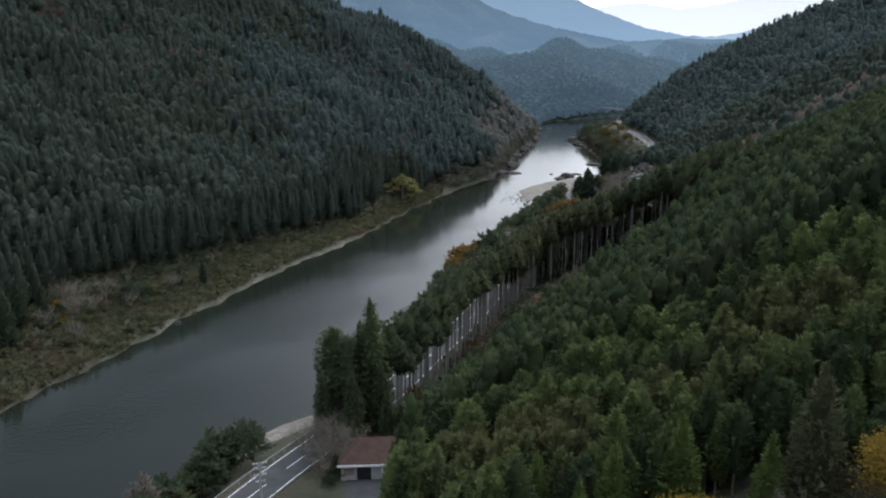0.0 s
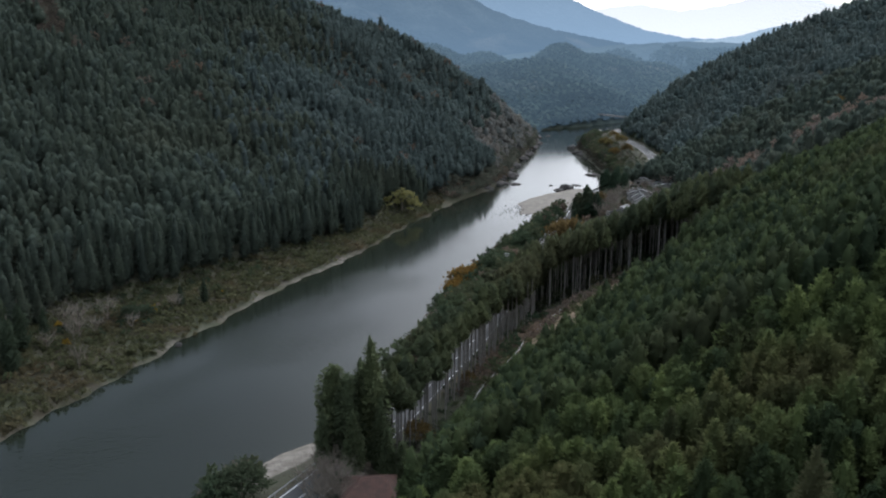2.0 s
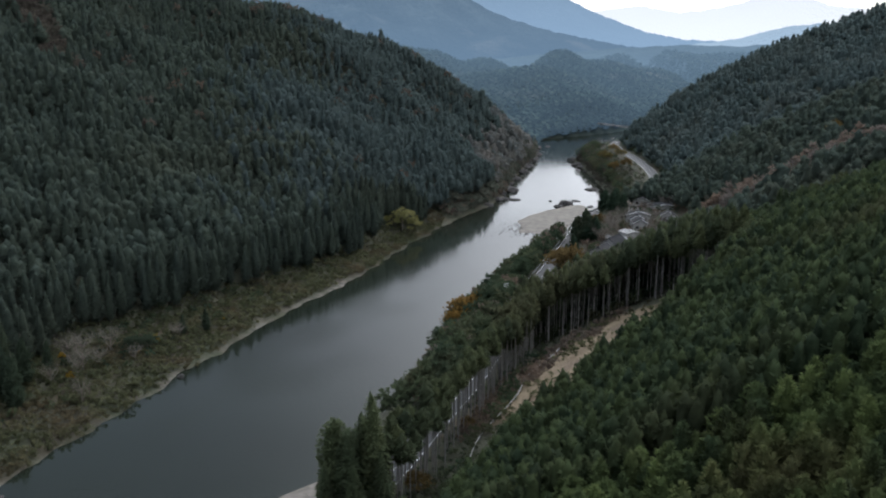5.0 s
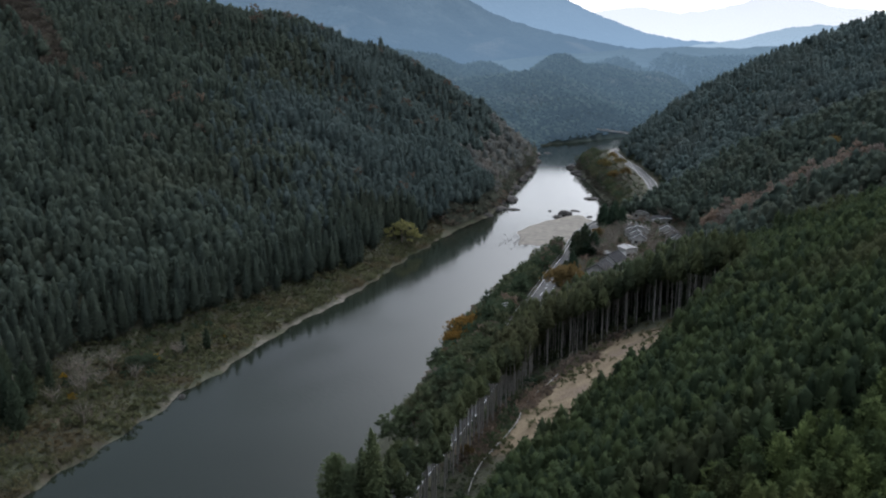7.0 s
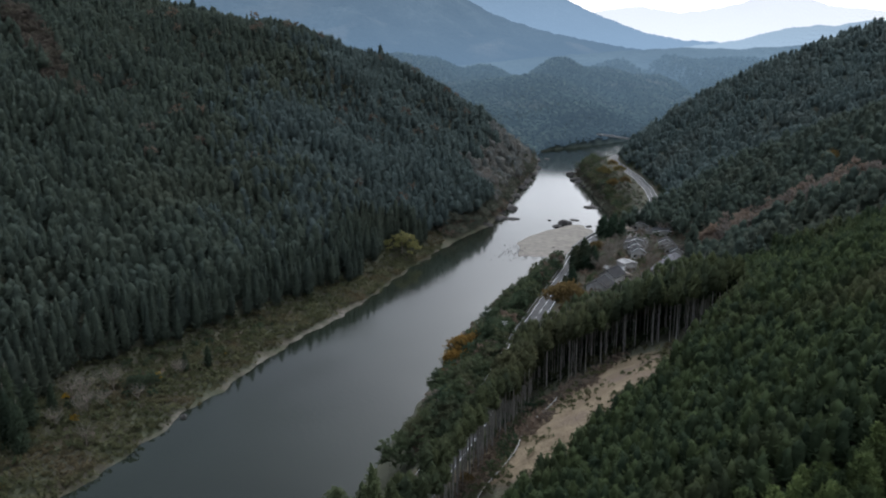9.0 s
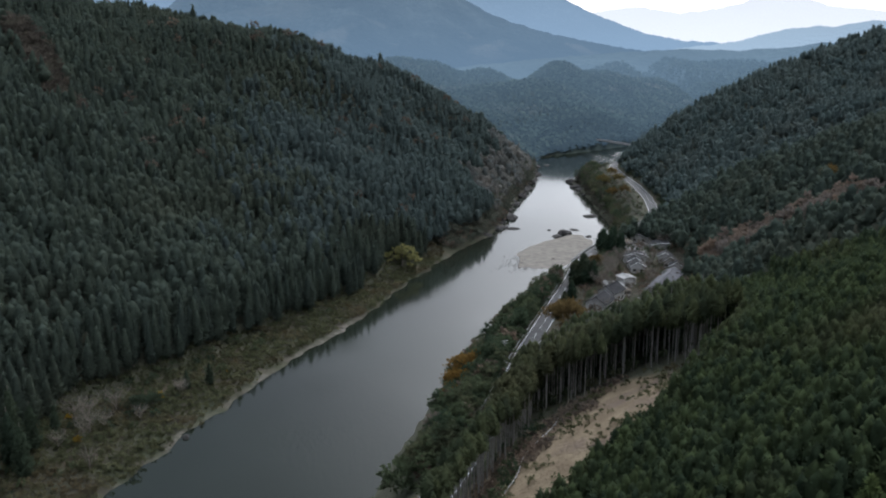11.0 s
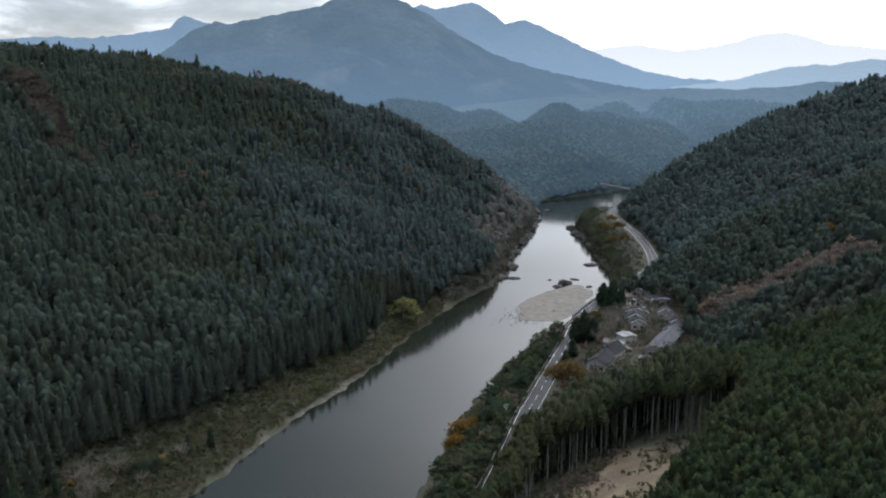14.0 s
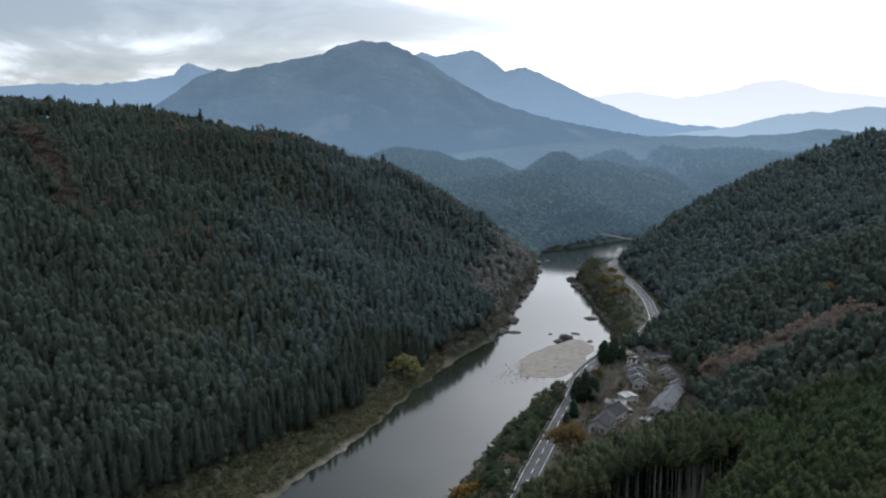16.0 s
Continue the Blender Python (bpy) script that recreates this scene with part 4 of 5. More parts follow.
def utility_pole(x, y, h, label):
    ob = thing("utility_pole", x, y, float(ground(x, y)), 20, label, "utility pole")
    V, F = [], []
    rod(V, F, (0, 0, -0.5), (0, 0, h), 0.20, 0.13, 8)
    part("pole", (np.array(V), np.array(F)), M_CONCRETE, ob)
    for z, w in ((h - 0.35, 1.1), (h - 1.2, 0.95), (h - 2.3, 1.0), (h - 3.4, 0.7)):
        bm = boxes((-w, w, -0.06, 0.06, z - 0.06, z + 0.06), (-w, w, 0.24, 0.34, z - 0.05, z + 0.05), bevel=0.01)
        arm = part_bm("crossarm", bm, M_STEEL, ob)
        for k in (-0.9, -0.45, 0.45, 0.9):
            V, F = [], []
            rod(V, F, (k * w, 0, z + 0.05), (k * w, 0, z + 0.3), 0.07, 0.05, 6)
            part("insulator", (np.array(V), np.array(F)), M_WHITE, arm)
    return ob


lines()
guard_rail("guard_rail", -4.3, 96, 490, 3.0, "grey steel guard rail along the river side of the road")
utility_pole(-28.2, 126.5, 9.2, "concrete utility pole with steel crossarms beside the road")
utility_pole(22.5, 305, 8.0, "grey utility pole among riverside trees")
utility_pole(88, 470, 10, "grey utility pole beside the hamlet")


# ---- buildings ----
def wayside_house():
    """The shed by the road: rusty roof, white front with a dark doorway, a sign."""
    x, y = -12.7, 138.2
    ob = thing("wayside_house", x, y, 18.1, 3, "small white roadside building with a rust-red roof", "house")
    w, d, h = 4.5, 9.5, 2.9
    part_bm("wall", boxes((-w, -1.8, -0.1, 0.1, -0.6, h), (0.6, w, -0.1, 0.1, -0.6, h), (-1.8, 0.6, -0.1, 0.1, 2.3, h)), M_PLASTER, ob)
    part_bm("wall", boxes((-w, -w + 0.2, 0.1, d, -0.6, h), (w - 0.2, w, 0.1, d, -0.6, h), (-w + 0.2, w - 0.2, d - 0.2, d, -0.6, h)), M_PLASTER, ob)
    bm = bmesh.new()
    a = [(-w - 0.5, -0.7, h - 0.05), (w + 0.5, -0.7, h - 0.05), (w + 0.5, d + 0.6, h - 0.05), (-w - 0.5, d + 0.6, h - 0.05), (-w + 3.4, d * 0.5, h + 2.4), (w - 1.2, d * 0.5, h + 2.4)]
    lo = [bm.verts.new(p) for p in a]
    hi = [bm.verts.new((p[0], p[1], p[2] + 0.16)) for p in a]
    for q in (lo, hi):
        for f in ((0, 1, 5, 4), (1, 2, 5), (2, 3, 4, 5), (3, 0, 4)):
            bm.faces.new([q[i] for i in f])
    for i in range(4):
        j = (i + 1) % 4
        bm.faces.new((lo[i], lo[j], hi[j], hi[i]))
    bmesh.ops.recalc_face_normals(bm, faces=bm.faces)
    roof = part_bm("roof", bm, M_REDROOF, ob, "rust-red sheet roof")
    part_bm("fascia", boxes((-w - 0.52, w + 0.52, -0.76, -0.70, h - 0.22, h + 0.13)), M_WHITE, roof)
    for i in range(1, 18):
        xx = -w - 0.5 + i * (2 * w + 1) / 18
        top = min(1.0, max(0.12, min((xx + w + 0.5) / 3.9, (w + 0.5 - xx) / 1.7)))
        V, F = [], []
        rod(V, F, (xx, -0.7, h + 0.13), (xx, -0.7 + (d * 0.5 + 0.7) * top, h + 0.13 + 2.45 * top), 0.05, 0.05, 4)
        part("seam", (np.array(V), np.array(F)), M_REDROOF, roof)
    # near-black box fills the opening in place of the shade indoors
    part_bm("doorway", boxes((-1.8, 0.6, 0.12, 0.9, -0.5, 2.28)), M_DARK, ob, "near-black box standing for the shade in the open doorway")
    part_bm("shutter", boxes((-w + 0.6, -2.2, -0.16, -0.11, 0.9, 2.1)), M_SHEET, ob)
    sign = part_bm("sign", boxes((2.3, 3.4, -0.17, -0.11, 1.2, 2.3), bevel=0.01), M_WHITE, ob, "white sign with a dark mark")
    part_bm("mark", boxes((2.62, 3.08, -0.185, -0.172, 1.5, 2.0)), M_DARK, sign)
    slab = tagged(part_bm("forecourt", boxes((-3.5, 6.5, -10, -0.12, -0.9, 0.03)), M_ASPHALT, None), "asphalt forecourt", kind="structure")
    slab.matrix_basis = pose(x, y, 18.12, 0, 0, 3)


def gable_house(x, y, w, d, wall_h, rise, turn, label, ridge=True, wall=None, roof=None, group="hamlet houses"):
    """A house with a gable roof along its own y, white ridge and verges, windows and a door in the gable."""
    z = float(ground(x, y))
    ob = thing("house", x, y, z, turn, label, "house", group)
    wall, roof = wall or M_PLASTER, roof or M_TILE
    a, o, t = w / 2, 0.45, 0.22
    part_bm("wall", prism(bmesh.new(), [(-a, -1.5), (a, -1.5), (a, wall_h), (0, wall_h + rise * 0.97), (-a, wall_h)], -d / 2, d / 2), wall, ob)
    k = rise / a
    for sgn in (-1, 1):
        pts = [(0, wall_h + rise), (sgn * (a + o), wall_h - k * o), (sgn * (a + o), wall_h - k * o + t), (0, wall_h + rise + t)]
        slope = part_bm("roof", prism(bmesh.new(), pts, -d / 2 - o, d / 2 + o), roof, ob, "dark grey tiled roof slope")
        n = 6
        for i in range(1, n):
            f = i / n
            px, pz = sgn * (a + o) * f, wall_h + rise + t - (rise + k * o) * f
            part_bm("tile_course", boxes((px - 0.06, px + 0.06, -d / 2 - o, d / 2 + o, pz - 0.05, pz + 0.045)), roof, slope)
        if ridge:
            for yy in (-d / 2 - o,):
                vp = [(0, wall_h + rise + t), (sgn * (a + o), wall_h - k * o + t), (sgn * (a + o), wall_h - k * o + t + 0.22), (0, wall_h + rise + t + 0.24)]
                part_bm("verge", prism(bmesh.new(), vp, yy, yy + 0.26), M_WHITE, slope)
    part_bm("ridge_cap", boxes((-0.24, 0.24, -d / 2 - o, d / 2 + o, wall_h + rise + t - 0.05, wall_h + rise + t + 0.22), bevel=0.05), roof, ob)
    for xx, ww in ((-a * 0.5, 1.5), (a * 0.5, 1.5)):
        win = part_bm("window", boxes((xx - ww / 2, xx + ww / 2, -d / 2 - 0.06, -d / 2 - 0.01, 0.9, 2.1)), M_DARK, ob, "dark window")
        part_bm("window_frame", boxes((xx - ww / 2 - 0.08, xx + ww / 2 + 0.08, -d / 2 - 0.09, -d / 2 - 0.06, 2.1, 2.2), (xx - ww / 2 - 0.08, xx + ww / 2 + 0.08, -d / 2 - 0.09, -d / 2 - 0.06, 0.8, 0.9), (xx - 0.04, xx + 0.04, -d / 2 - 0.09, -d / 2 - 0.06, 0.9, 2.1)), M_SHEET, win)
    part_bm("door", boxes((-0.5, 0.5, -d / 2 - 0.05, -d / 2 - 0.01, -0.2, 1.95)), M_SHEET, ob)
    for yy in (-d * 0.28, 0.0, d * 0.28):
        for sgn in (-1, 1):
            part_bm("window", boxes((sgn * a - 0.04, sgn * a + 0.04, yy - 0.7, yy + 0.7, 0.9, 2.0)), M_DARK, ob, "dark window")
    return ob


wayside_house()
TERRACE = "white-walled house with grey tiles and white ridge lines"
for x, y, w in ((93, 413.5, 6.6), (93.6, 422.5, 6.8), (96, 432, 11.5)):
    gable_house(x, y, w, 6.6, 3.1, 1.9, -6, TERRACE, group="terrace of houses")
for x, y in ((111.5, 413), (110.8, 422), (110.6, 431.5)):
    gable_house(x, y, 6.8, 6.6, 3.1, 1.9, -12, TERRACE, group="terrace of houses")
gable_house(99.5, 386, 8.5, 36, 3.4, 1.9, -27, "long low building with a pale grey roof", False, roof=M_PALEROOF)
gable_house(65.5, 357, 8.5, 10, 3.6, 2.6, -30, "white house with a dark grey tiled roof", False)
gable_house(72.5, 369, 7.5, 10, 4.4, 2.6, -38, "two-storey white house with a grey roof", False)
gable_house(77, 386, 5.5, 9, 2.4, 0.5, 70, "small white shed with a flat roof", False, roof=M_CONCRETE)
gable_house(83, 390, 6.0, 6.5, 4.2, 0.5, 20, "pale box-like outbuilding beside the houses", False, roof=M_CONCRETE)
gable_house(80, 376, 3.5, 3, 2.2, 0.5, 10, "small grey shed among shrubs", False, roof=M_SHEET)
gable_house(85, 364, 3.5, 3, 2.2, 0.5, -30, "small white shed among shrubs", False, roof=M_CONCRETE)
gable_house(114, 459, 12, 9, 3.0, 0.5, 8, "low building with a pale flat roof", True, roof=M_TILE)
gable_house(108, 478, 9, 7, 2.8, 1.5, -20, "weathered house with a grey roof", True)
gable_house(120, 473, 9, 7, 3.2, 1.9, -30, "grey-roofed house among trees", False)
gable_house(126, 483, 7, 8, 3.0, 1.6, 25, "grey-roofed house among trees", True)
gable_house(99, 470, 5, 6, 2.6, 0.8, 15, "small white house with a brown sheet roof", False, roof=M_SHEET)
yard = tagged(part_bm("yard", boxes((-6, 6, -13, 13, -1.5, 0.12)), M_CONCRETE, None), "pale concrete yard among the houses", kind="structure")
yard.matrix_basis = pose(101, 455, float(ground(101, 455)), 0, 0, -14)


def retaining_wall():
    pts = road_line(446, 500, 3.0)
    t = np.gradient(pts[:, :2], axis=0)
    t /= np.linalg.norm(t, axis=1)[:, None]
    pts[:, :2] += np.stack([t[:, 1], -t[:, 0]], 1) * -5.4
    ribbon_ob = ribbon("retaining_wall", pts, 0, 0.9, 0.5, M_DARKCONCRETE, None, 11)
    tagged(ribbon_ob, "tall grey concrete retaining wall below the road", "retaining wall", kind="structure")


def bridge():
    ob = thing("bridge", 204, 976, -1, -60, "pale concrete river bridge with a railing", "bridge")
    part_bm("deck", boxes((-54, 36, -2.2, 2.2, 12.4, 13.0), bevel=0.1), M_CONCRETE, ob)
    for x in (33,):
        part_bm("pier", boxes((x - 0.6, x + 0.6, -1.8, 1.8, -4, 12.2), bevel=0.15), M_CONCRETE, ob)
    for y in (-2.4, 2.2):
        part_bm("parapet", boxes((-54, 36, y, y + 0.2, 13.05, 13.9)), M_CONCRETE, ob)


retaining_wall()
bridge()


# ---- river stones and the gravel bar ----
def gravel_bar():
    n, rings = 90, 10
    V, F = [(0, 0, 0.9)], []
    for k in range(1, rings + 1):
        f = k / rings
        for i in range(n):
            a = i * math.tau / n
            r = 1 + 0.10 * math.sin(2 * a + 0.6) + 0.06 * math.sin(3 * a + 2) + 0.035 * math.sin(7 * a) + 0.02 * math.sin(13 * a + 1)
            V.append((47 * r * f * math.cos(a), 20.5 * r * f * math.sin(a), 0.95 * (1 - f ** 2.2) - 0.10 + 0.10 * math.sin(5 * a + 6 * f) * f))
    F += [(0, 1 + i, 1 + (i + 1) % n) for i in range(n)]
    for k in range(rings - 1):
        for i in range(n):
            a, b = 1 + k * n + i, 1 + k * n + (i + 1) % n
            F += [(a, a + n, b + n), (a, b + n, b)]
    ob = link("gravel_bar", V, F, M_GRAVEL, smooth_faces=True)
    ob.matrix_basis = pose(70, 538, 0, 0, 0, 61)
    tagged(ob, "flat pale gravel bar in the river", "gravel bar", kind="structure")


def rock_mesh(rng):
    bm = bmesh.new()
    bmesh.ops.create_icosphere(bm, subdivisions=3, radius=1)
    sh = rng.uniform(0, 9)
    for v in bm.verts:
        k = 1 + 0.28 * noise.noise(v.co * 1.3 + Vector((sh, 0, 0))) + 0.13 * noise.noise(v.co * 3.5 + Vector((0, sh, 0)))
        v.co = Vector((round(v.co.x * k * 5) / 5 * 0.35 + v.co.x * k * 0.65, v.co.y * k, v.co.z * k * 0.62))
    me = bpy.data.meshes.new("river_rock")
    bm.to_mesh(me)
    bm.free()
    me.materials.append(M_ROCK)
    return me


gravel_bar()
BAR = np.random.default_rng(77)
q = BAR.normal(0, 1, (420, 2))
P = np.column_stack([50 + 7.5 * q[:, 0] + 2.5 * q[:, 1], 511 + 11 * q[:, 1], np.full(420, 0.02)])
scatter("bar_stones", [(np.array([(1, 0, -0.3), (0.2, 0.9, -0.3), (-0.9, 0.4, -0.3), (-0.5, -0.8, -0.3), (0.6, -0.7, -0.3), (0.1, 0.1, 0.4)]), np.array([(0, 1, 5), (1, 2, 5), (2, 3, 5), (3, 4, 5), (4, 0, 5)]))],
        P, BAR.uniform(0.25, 0.9, 420), 59, M_ROCK, "wet stones and gravel in the shallows beside the bar", "stones")
RR = np.random.default_rng(21)
ROCKS = [rock_mesh(RR) for _ in range(4)]


def rock(x, y, sx, sy, sz, label="grey-brown boulder lying in the river", z=0.0):
    ob = new("river_rock", ROCKS[int(RR.integers(0, 4))])
    ob.matrix_basis = pose(x, y, z, 0, 0, float(RR.uniform(0, 360))) @ Matrix.Diagonal((sx, sy, sz, 1))
    tagged(ob, label, "rock", "river boulders")


for x, y, sx, sy, sz in ((50, 639, 5, 6, 4.5), (41, 607, 4.5, 4, 2.2), (48.5, 604, 4.5, 3, 1.6), (82, 588, 5.0, 5, 4.2), (76, 579, 3.6, 3.4, 2.2), (109, 646, 5.5, 4, 2.0), (90, 600, 4, 2.5, 1.0), (73, 599, 1.6, 1.4, 0.9), (97, 579, 3.5, 2, 1.0), (70, 760, 5, 6, 3.5), (74, 800, 5, 5, 3), (66, 730, 4, 5, 3),
                         (116, 800, 5, 6, 5), (117, 770, 5, 7, 4), (106, 905, 4, 3, 1.2), (66, 517, 1.3, 1.2, 1.6), (-108, 197, 2.2, 1.6, 0.7), (-86, 277, 1.6, 1.2, 1.6)):
    rock(x, y, sx, sy, sz)
for k in range(46):
    y = 585 + k * 7.6 + RR.uniform(-3, 3)
    l, r = banks(y)
    e = RR.uniform(2.2, 5)
    rock(l + RR.uniform(-5, 3), y, e, e * RR.uniform(0.7, 1.2), e * RR.uniform(0.5, 0.9), "dark boulder on the wooded river bank")
for k in range(8):
    y = 640 + k * 24 + RR.uniform(-3, 3)
    l, r = banks(y)
    e = RR.uniform(2.0, 4.5)
    rock(r + RR.uniform(-2, 4), y, e, e * RR.uniform(0.7, 1.2), e * RR.uniform(0.5, 0.9), "dark boulder on the wooded river bank")
for x, y, e in ((-221, 525, 5), (-212, 516, 4), (-226, 532, 4), (-205, 507, 4), (-232, 540, 4), (-196, 500, 3)):
    rock(x, y, e * 0.5, e * 0.35, e * 0.5, "pale rock outcrop on the wooded slope", float(ground(x, y)) + 1)


# ---- single trees ----
TR = np.random.default_rng(31)


# nearest cypresses
P = spread(TR, -30, 60.5, 66, 106.5, 2.3, lambda x, y: right_woods(x, y) & (y > 74 + 0.08 * x) & (np.hypot(x - 37, y - 62) > 6) & (np.hypot(x - 19, y - 60) > 5) & (np.hypot(x - 9, y - 78) > 2.5))
for k in range(4):
    Q = P[k::4]
    lab = "dense green cypress tree on the slope"
    first = set_tree("cypress_tree", trunk(9, 0.17, 0.08), HINOKI_NEAR[k], M_HINOKI_NEAR, Q[0, 0], Q[0, 1], 1.1, lab, "tree", "slope cypresses")
    for q in Q[1:]:
        again(first, q[0], q[1], float(np.interp(q[1], [74, 82, 100], [0.7, 0.95, 1.1])) * TR.uniform(0.88, 1.12), TR.uniform(0, 360))

# the tall stand with bare trunks between the road and the clearing
TALL = [conifer(TR, 18.5, 13.0, 2.2, 5, 7, 190, 0.75, 0.5, 0.1, 0.36, 1.6), conifer(TR, 20.5, 12.8, 2.4, 5, 7, 190, 0.8, 0.5, 0.1, 0.36, 1.6)]
ROWS_OF_STAND = [spread(TR, -20, 44, 158, 304, 2.35, lambda x, y: (x - road_x(y) > 4.8) & (x - road_x(y) < np.interp(y, [160, 215, 225, 256, 262, 272, 276], [12, 12.5, 14, 14, 8, 8, 0]))),
                 spread(TR, 24, 84, 240, 302, 3.2, lambda x, y: (x - road_x(y) > 6.5 + np.clip((y - 266) * 0.45, 0, 30)) & (blob(x, y, 36, 213, 19, 42, -0.62) > 1.12) & (x < 84 - 0.1 * (y - 243)) & ((x > 44) | (y > 250)) & (y < 306 - 0.15 * x))]
TALL.append(conifer(TR, 17.5, 8.5, 2.3, 6, 7, 230, 0.75, 0.5, 0.1, 0.36, 1.6))
deep = ROWS_OF_STAND[1][:, 1] > 262
Q = ROWS_OF_STAND[1][deep]
scatter("stand_woods", [TALL[1]], Q, TR.uniform(0.88, 1.06, len(Q)), 65, M_STAND_JOINED, "tall cedar crowns behind the front of the stand")
scatter("stand_trunks", [trunk(20, 0.16, 0.09, 5)], Q, TR.uniform(0.88, 1.06, len(Q)), 65, M_TRUNK, "slender bare cedar trunks deep in the stand", "trunks")
ROWS_OF_STAND[1] = ROWS_OF_STAND[1][~deep]
low = (ROWS_OF_STAND[0][:, 1] > 225) & (np.arange(len(ROWS_OF_STAND[0])) % 3 == 0)
for k, Q in enumerate((ROWS_OF_STAND[0][~low], ROWS_OF_STAND[1], ROWS_OF_STAND[0][low])):
    first = set_tree("tall_cedar", trunk((18, 20, 16)[k], 0.16, 0.09, 6), TALL[k], M_STAND, Q[0, 0], Q[0, 1], 1.0, "tall slender cedar with a long bare trunk", "tree", "tall cedar stand", M_TRUNK)
    for q in Q[1:]:
        again(first, q[0], q[1], TR.uniform(0.84, 1.08), TR.uniform(0, 360))

# cedars beside the wayside house
BIG = conifer(TR, 27, 2.0, 3.9, 12, 8, 2600, 1.0, 0.62, -0.1, 0.32, 1.5, 0.9)
first = set_tree("cedar_tree", trunk(25, 0.42, 0.08, 8), BIG, M_ROADSIDE, -13.3, 157.5, 1.0, "tall dark cedar beside the roadside building", "tree", "cedars by the road")
for x, y, k in ((-11.5, 154.5, 0.60), (-10.0, 151, 0.42), (-22.0, 153.5, 0.5), (-16.3, 151.5, 0.55), (-15.5, 160, 0.8)):
    again(first, x, y, k, TR.uniform(0, 360))
STOUT = conifer(TR, 19.5, 1.0, 3.8, 10, 8, 2300, 1.0, 0.5, -0.1, 0.32, 2.6, 0.9)
first = set_tree("cedar_tree", trunk(18, 0.36, 0.08, 8), STOUT, M_ROADSIDE, -17.6, 157, 1.0, "stout dark cedar beside the roadside building", "tree", "cedars by the road")
again(first, -20.8, 159.5, 1.05, 140)
again(first, -7.2, 151, 0.45, 40)
# pointed young cedars on the near slope
YOUNG = conifer(TR, 13, 0.4, 2.6, 9, 7, 2200, 0.60, 0.85, 0.25, 0.26, 1.3, 0.68)
first = set_tree("young_cedar", trunk(12, 0.2, 0.05), YOUNG, M_YOUNG, 21.6, 74.5, 0.9, "pointed young green cedar on the slope", "tree", "young cedars")
for x, y, k in ((15.6, 74.5, 0.86), (8.9, 78.2, 0.9), (27.8, 69.6, 0.72), (12.3, 73.5, 0.7), (5.0, 76.0, 0.8), (1.2, 77, 0.8), (-1.8, 84, 0.8), (-5, 96, 0.85), (-6.5, 105, 0.8), (-5.5, 114, 0.75)):
    again(first, x, y, k, TR.uniform(0, 360))
set_tree("cedar_tree", trunk(12, 0.25, 0.06), conifer(TR, 14.5, 0.4, 3.1, 9, 7, 3000, 0.62, 0.85, 0.1, 0.26, 1.3, 0.68), M_STAND, 31.6, 69.6, 1.0, "pointed dark cedar at the foot of the slope", "tree")
# yellow broadleaf trees near the foot of the picture's slope
YEL = broad_crown(TR, 9.5, 1.5, 4.8, 230, 60, 0.27)
first = set_tree("yellow_tree", trunk(5, 0.22, 0.1), YEL, M_YELLOW, 37.0, 63.0, 0.92, "broad tree in bright yellow autumn leaf", "tree", "yellow trees")
again(first, 19.6, 61.0, 0.9, 60)
# scrub under the eye, at the foot of the slope
Q = spread(TR, 36, 56, 71, 80, 2.6, lambda x, y: y < 76 + 0.08 * x)
first = set_tree("cypress_tree", trunk(7, 0.15, 0.07), HINOKI_NEAR[1], M_HINOKI_NEAR, Q[0, 0], Q[0, 1], 0.66, "low green cypress tree at the foot of the slope", "tree", "slope cypresses")
for q in Q[1:]:
    again(first, q[0], q[1], TR.uniform(0.55, 0.75), TR.uniform(0, 360))
P = spread(TR, 0, 62, 58, 74, 3.2, lambda x, y: (x - road_x(y) > 40) & (y < 70 + 0.1 * x))
scatter("foot_scrub", [limbs(TR, 3.6, 2.4, 8, 0.1, 3, 0.06), limbs(TR, 2.8, 2.2, 8, 0.1, 3, 0.05)], P, TR.uniform(0.6, 1.2, len(P)), 54, M_BARK, "grey leafless scrub on the lower slope", "scrub")
# autumn accents
ORA = broad_crown(TR, 9.5, 2.0, 4.2, 60, 22, 0.7)
first = set_tree("orange_tree", trunk(6, 0.2, 0.08), ORA, M_AMBER, 8.3, 299, 1.3, "orange-leaved autumn tree above the river", "tree", "amber trees")
for x, y, k in ((5.0, 290, 1.05), (3.2, 281, 0.9), (6.0, 295, 0.9), (-42, 139, 0.5), (-44, 133, 0.55)):
    again(first, x, y, k, TR.uniform(0, 360))
first = set_tree("orange_tree", trunk(6, 0.2, 0.08), ORA, M_ORANGE, 46.5, 330, 1.5, "muted orange autumn tree beside the road", "tree", "autumn trees")
for x, y, k in ((-5, 166, 0.6), (49.5, 336, 1.3), (76, 432, 0.7), (79, 437, 0.5), (-158, 622, 0.7), (178, 571, 0.9), (180, 411, 1.0), (139, 700, 1.0), (135, 655, 0.9), (140, 735, 0.9), (131, 726, 1.0), (133, 716, 0.8), (129, 672, 0.9), (6, 192, 0.35), (150, 377, 0.8), (-153, 640, 0.5)):
    again(first, x, y, k, TR.uniform(0, 360))
PAL = [broad_crown(TR, h, z, r, 22, 26, 0.85) for h, z, r in ((12.5, 1.0, 3.6), (10.0, 0.5, 3.8), (8.0, 0.5, 3.4), (11.0, 3.0, 3.0))]
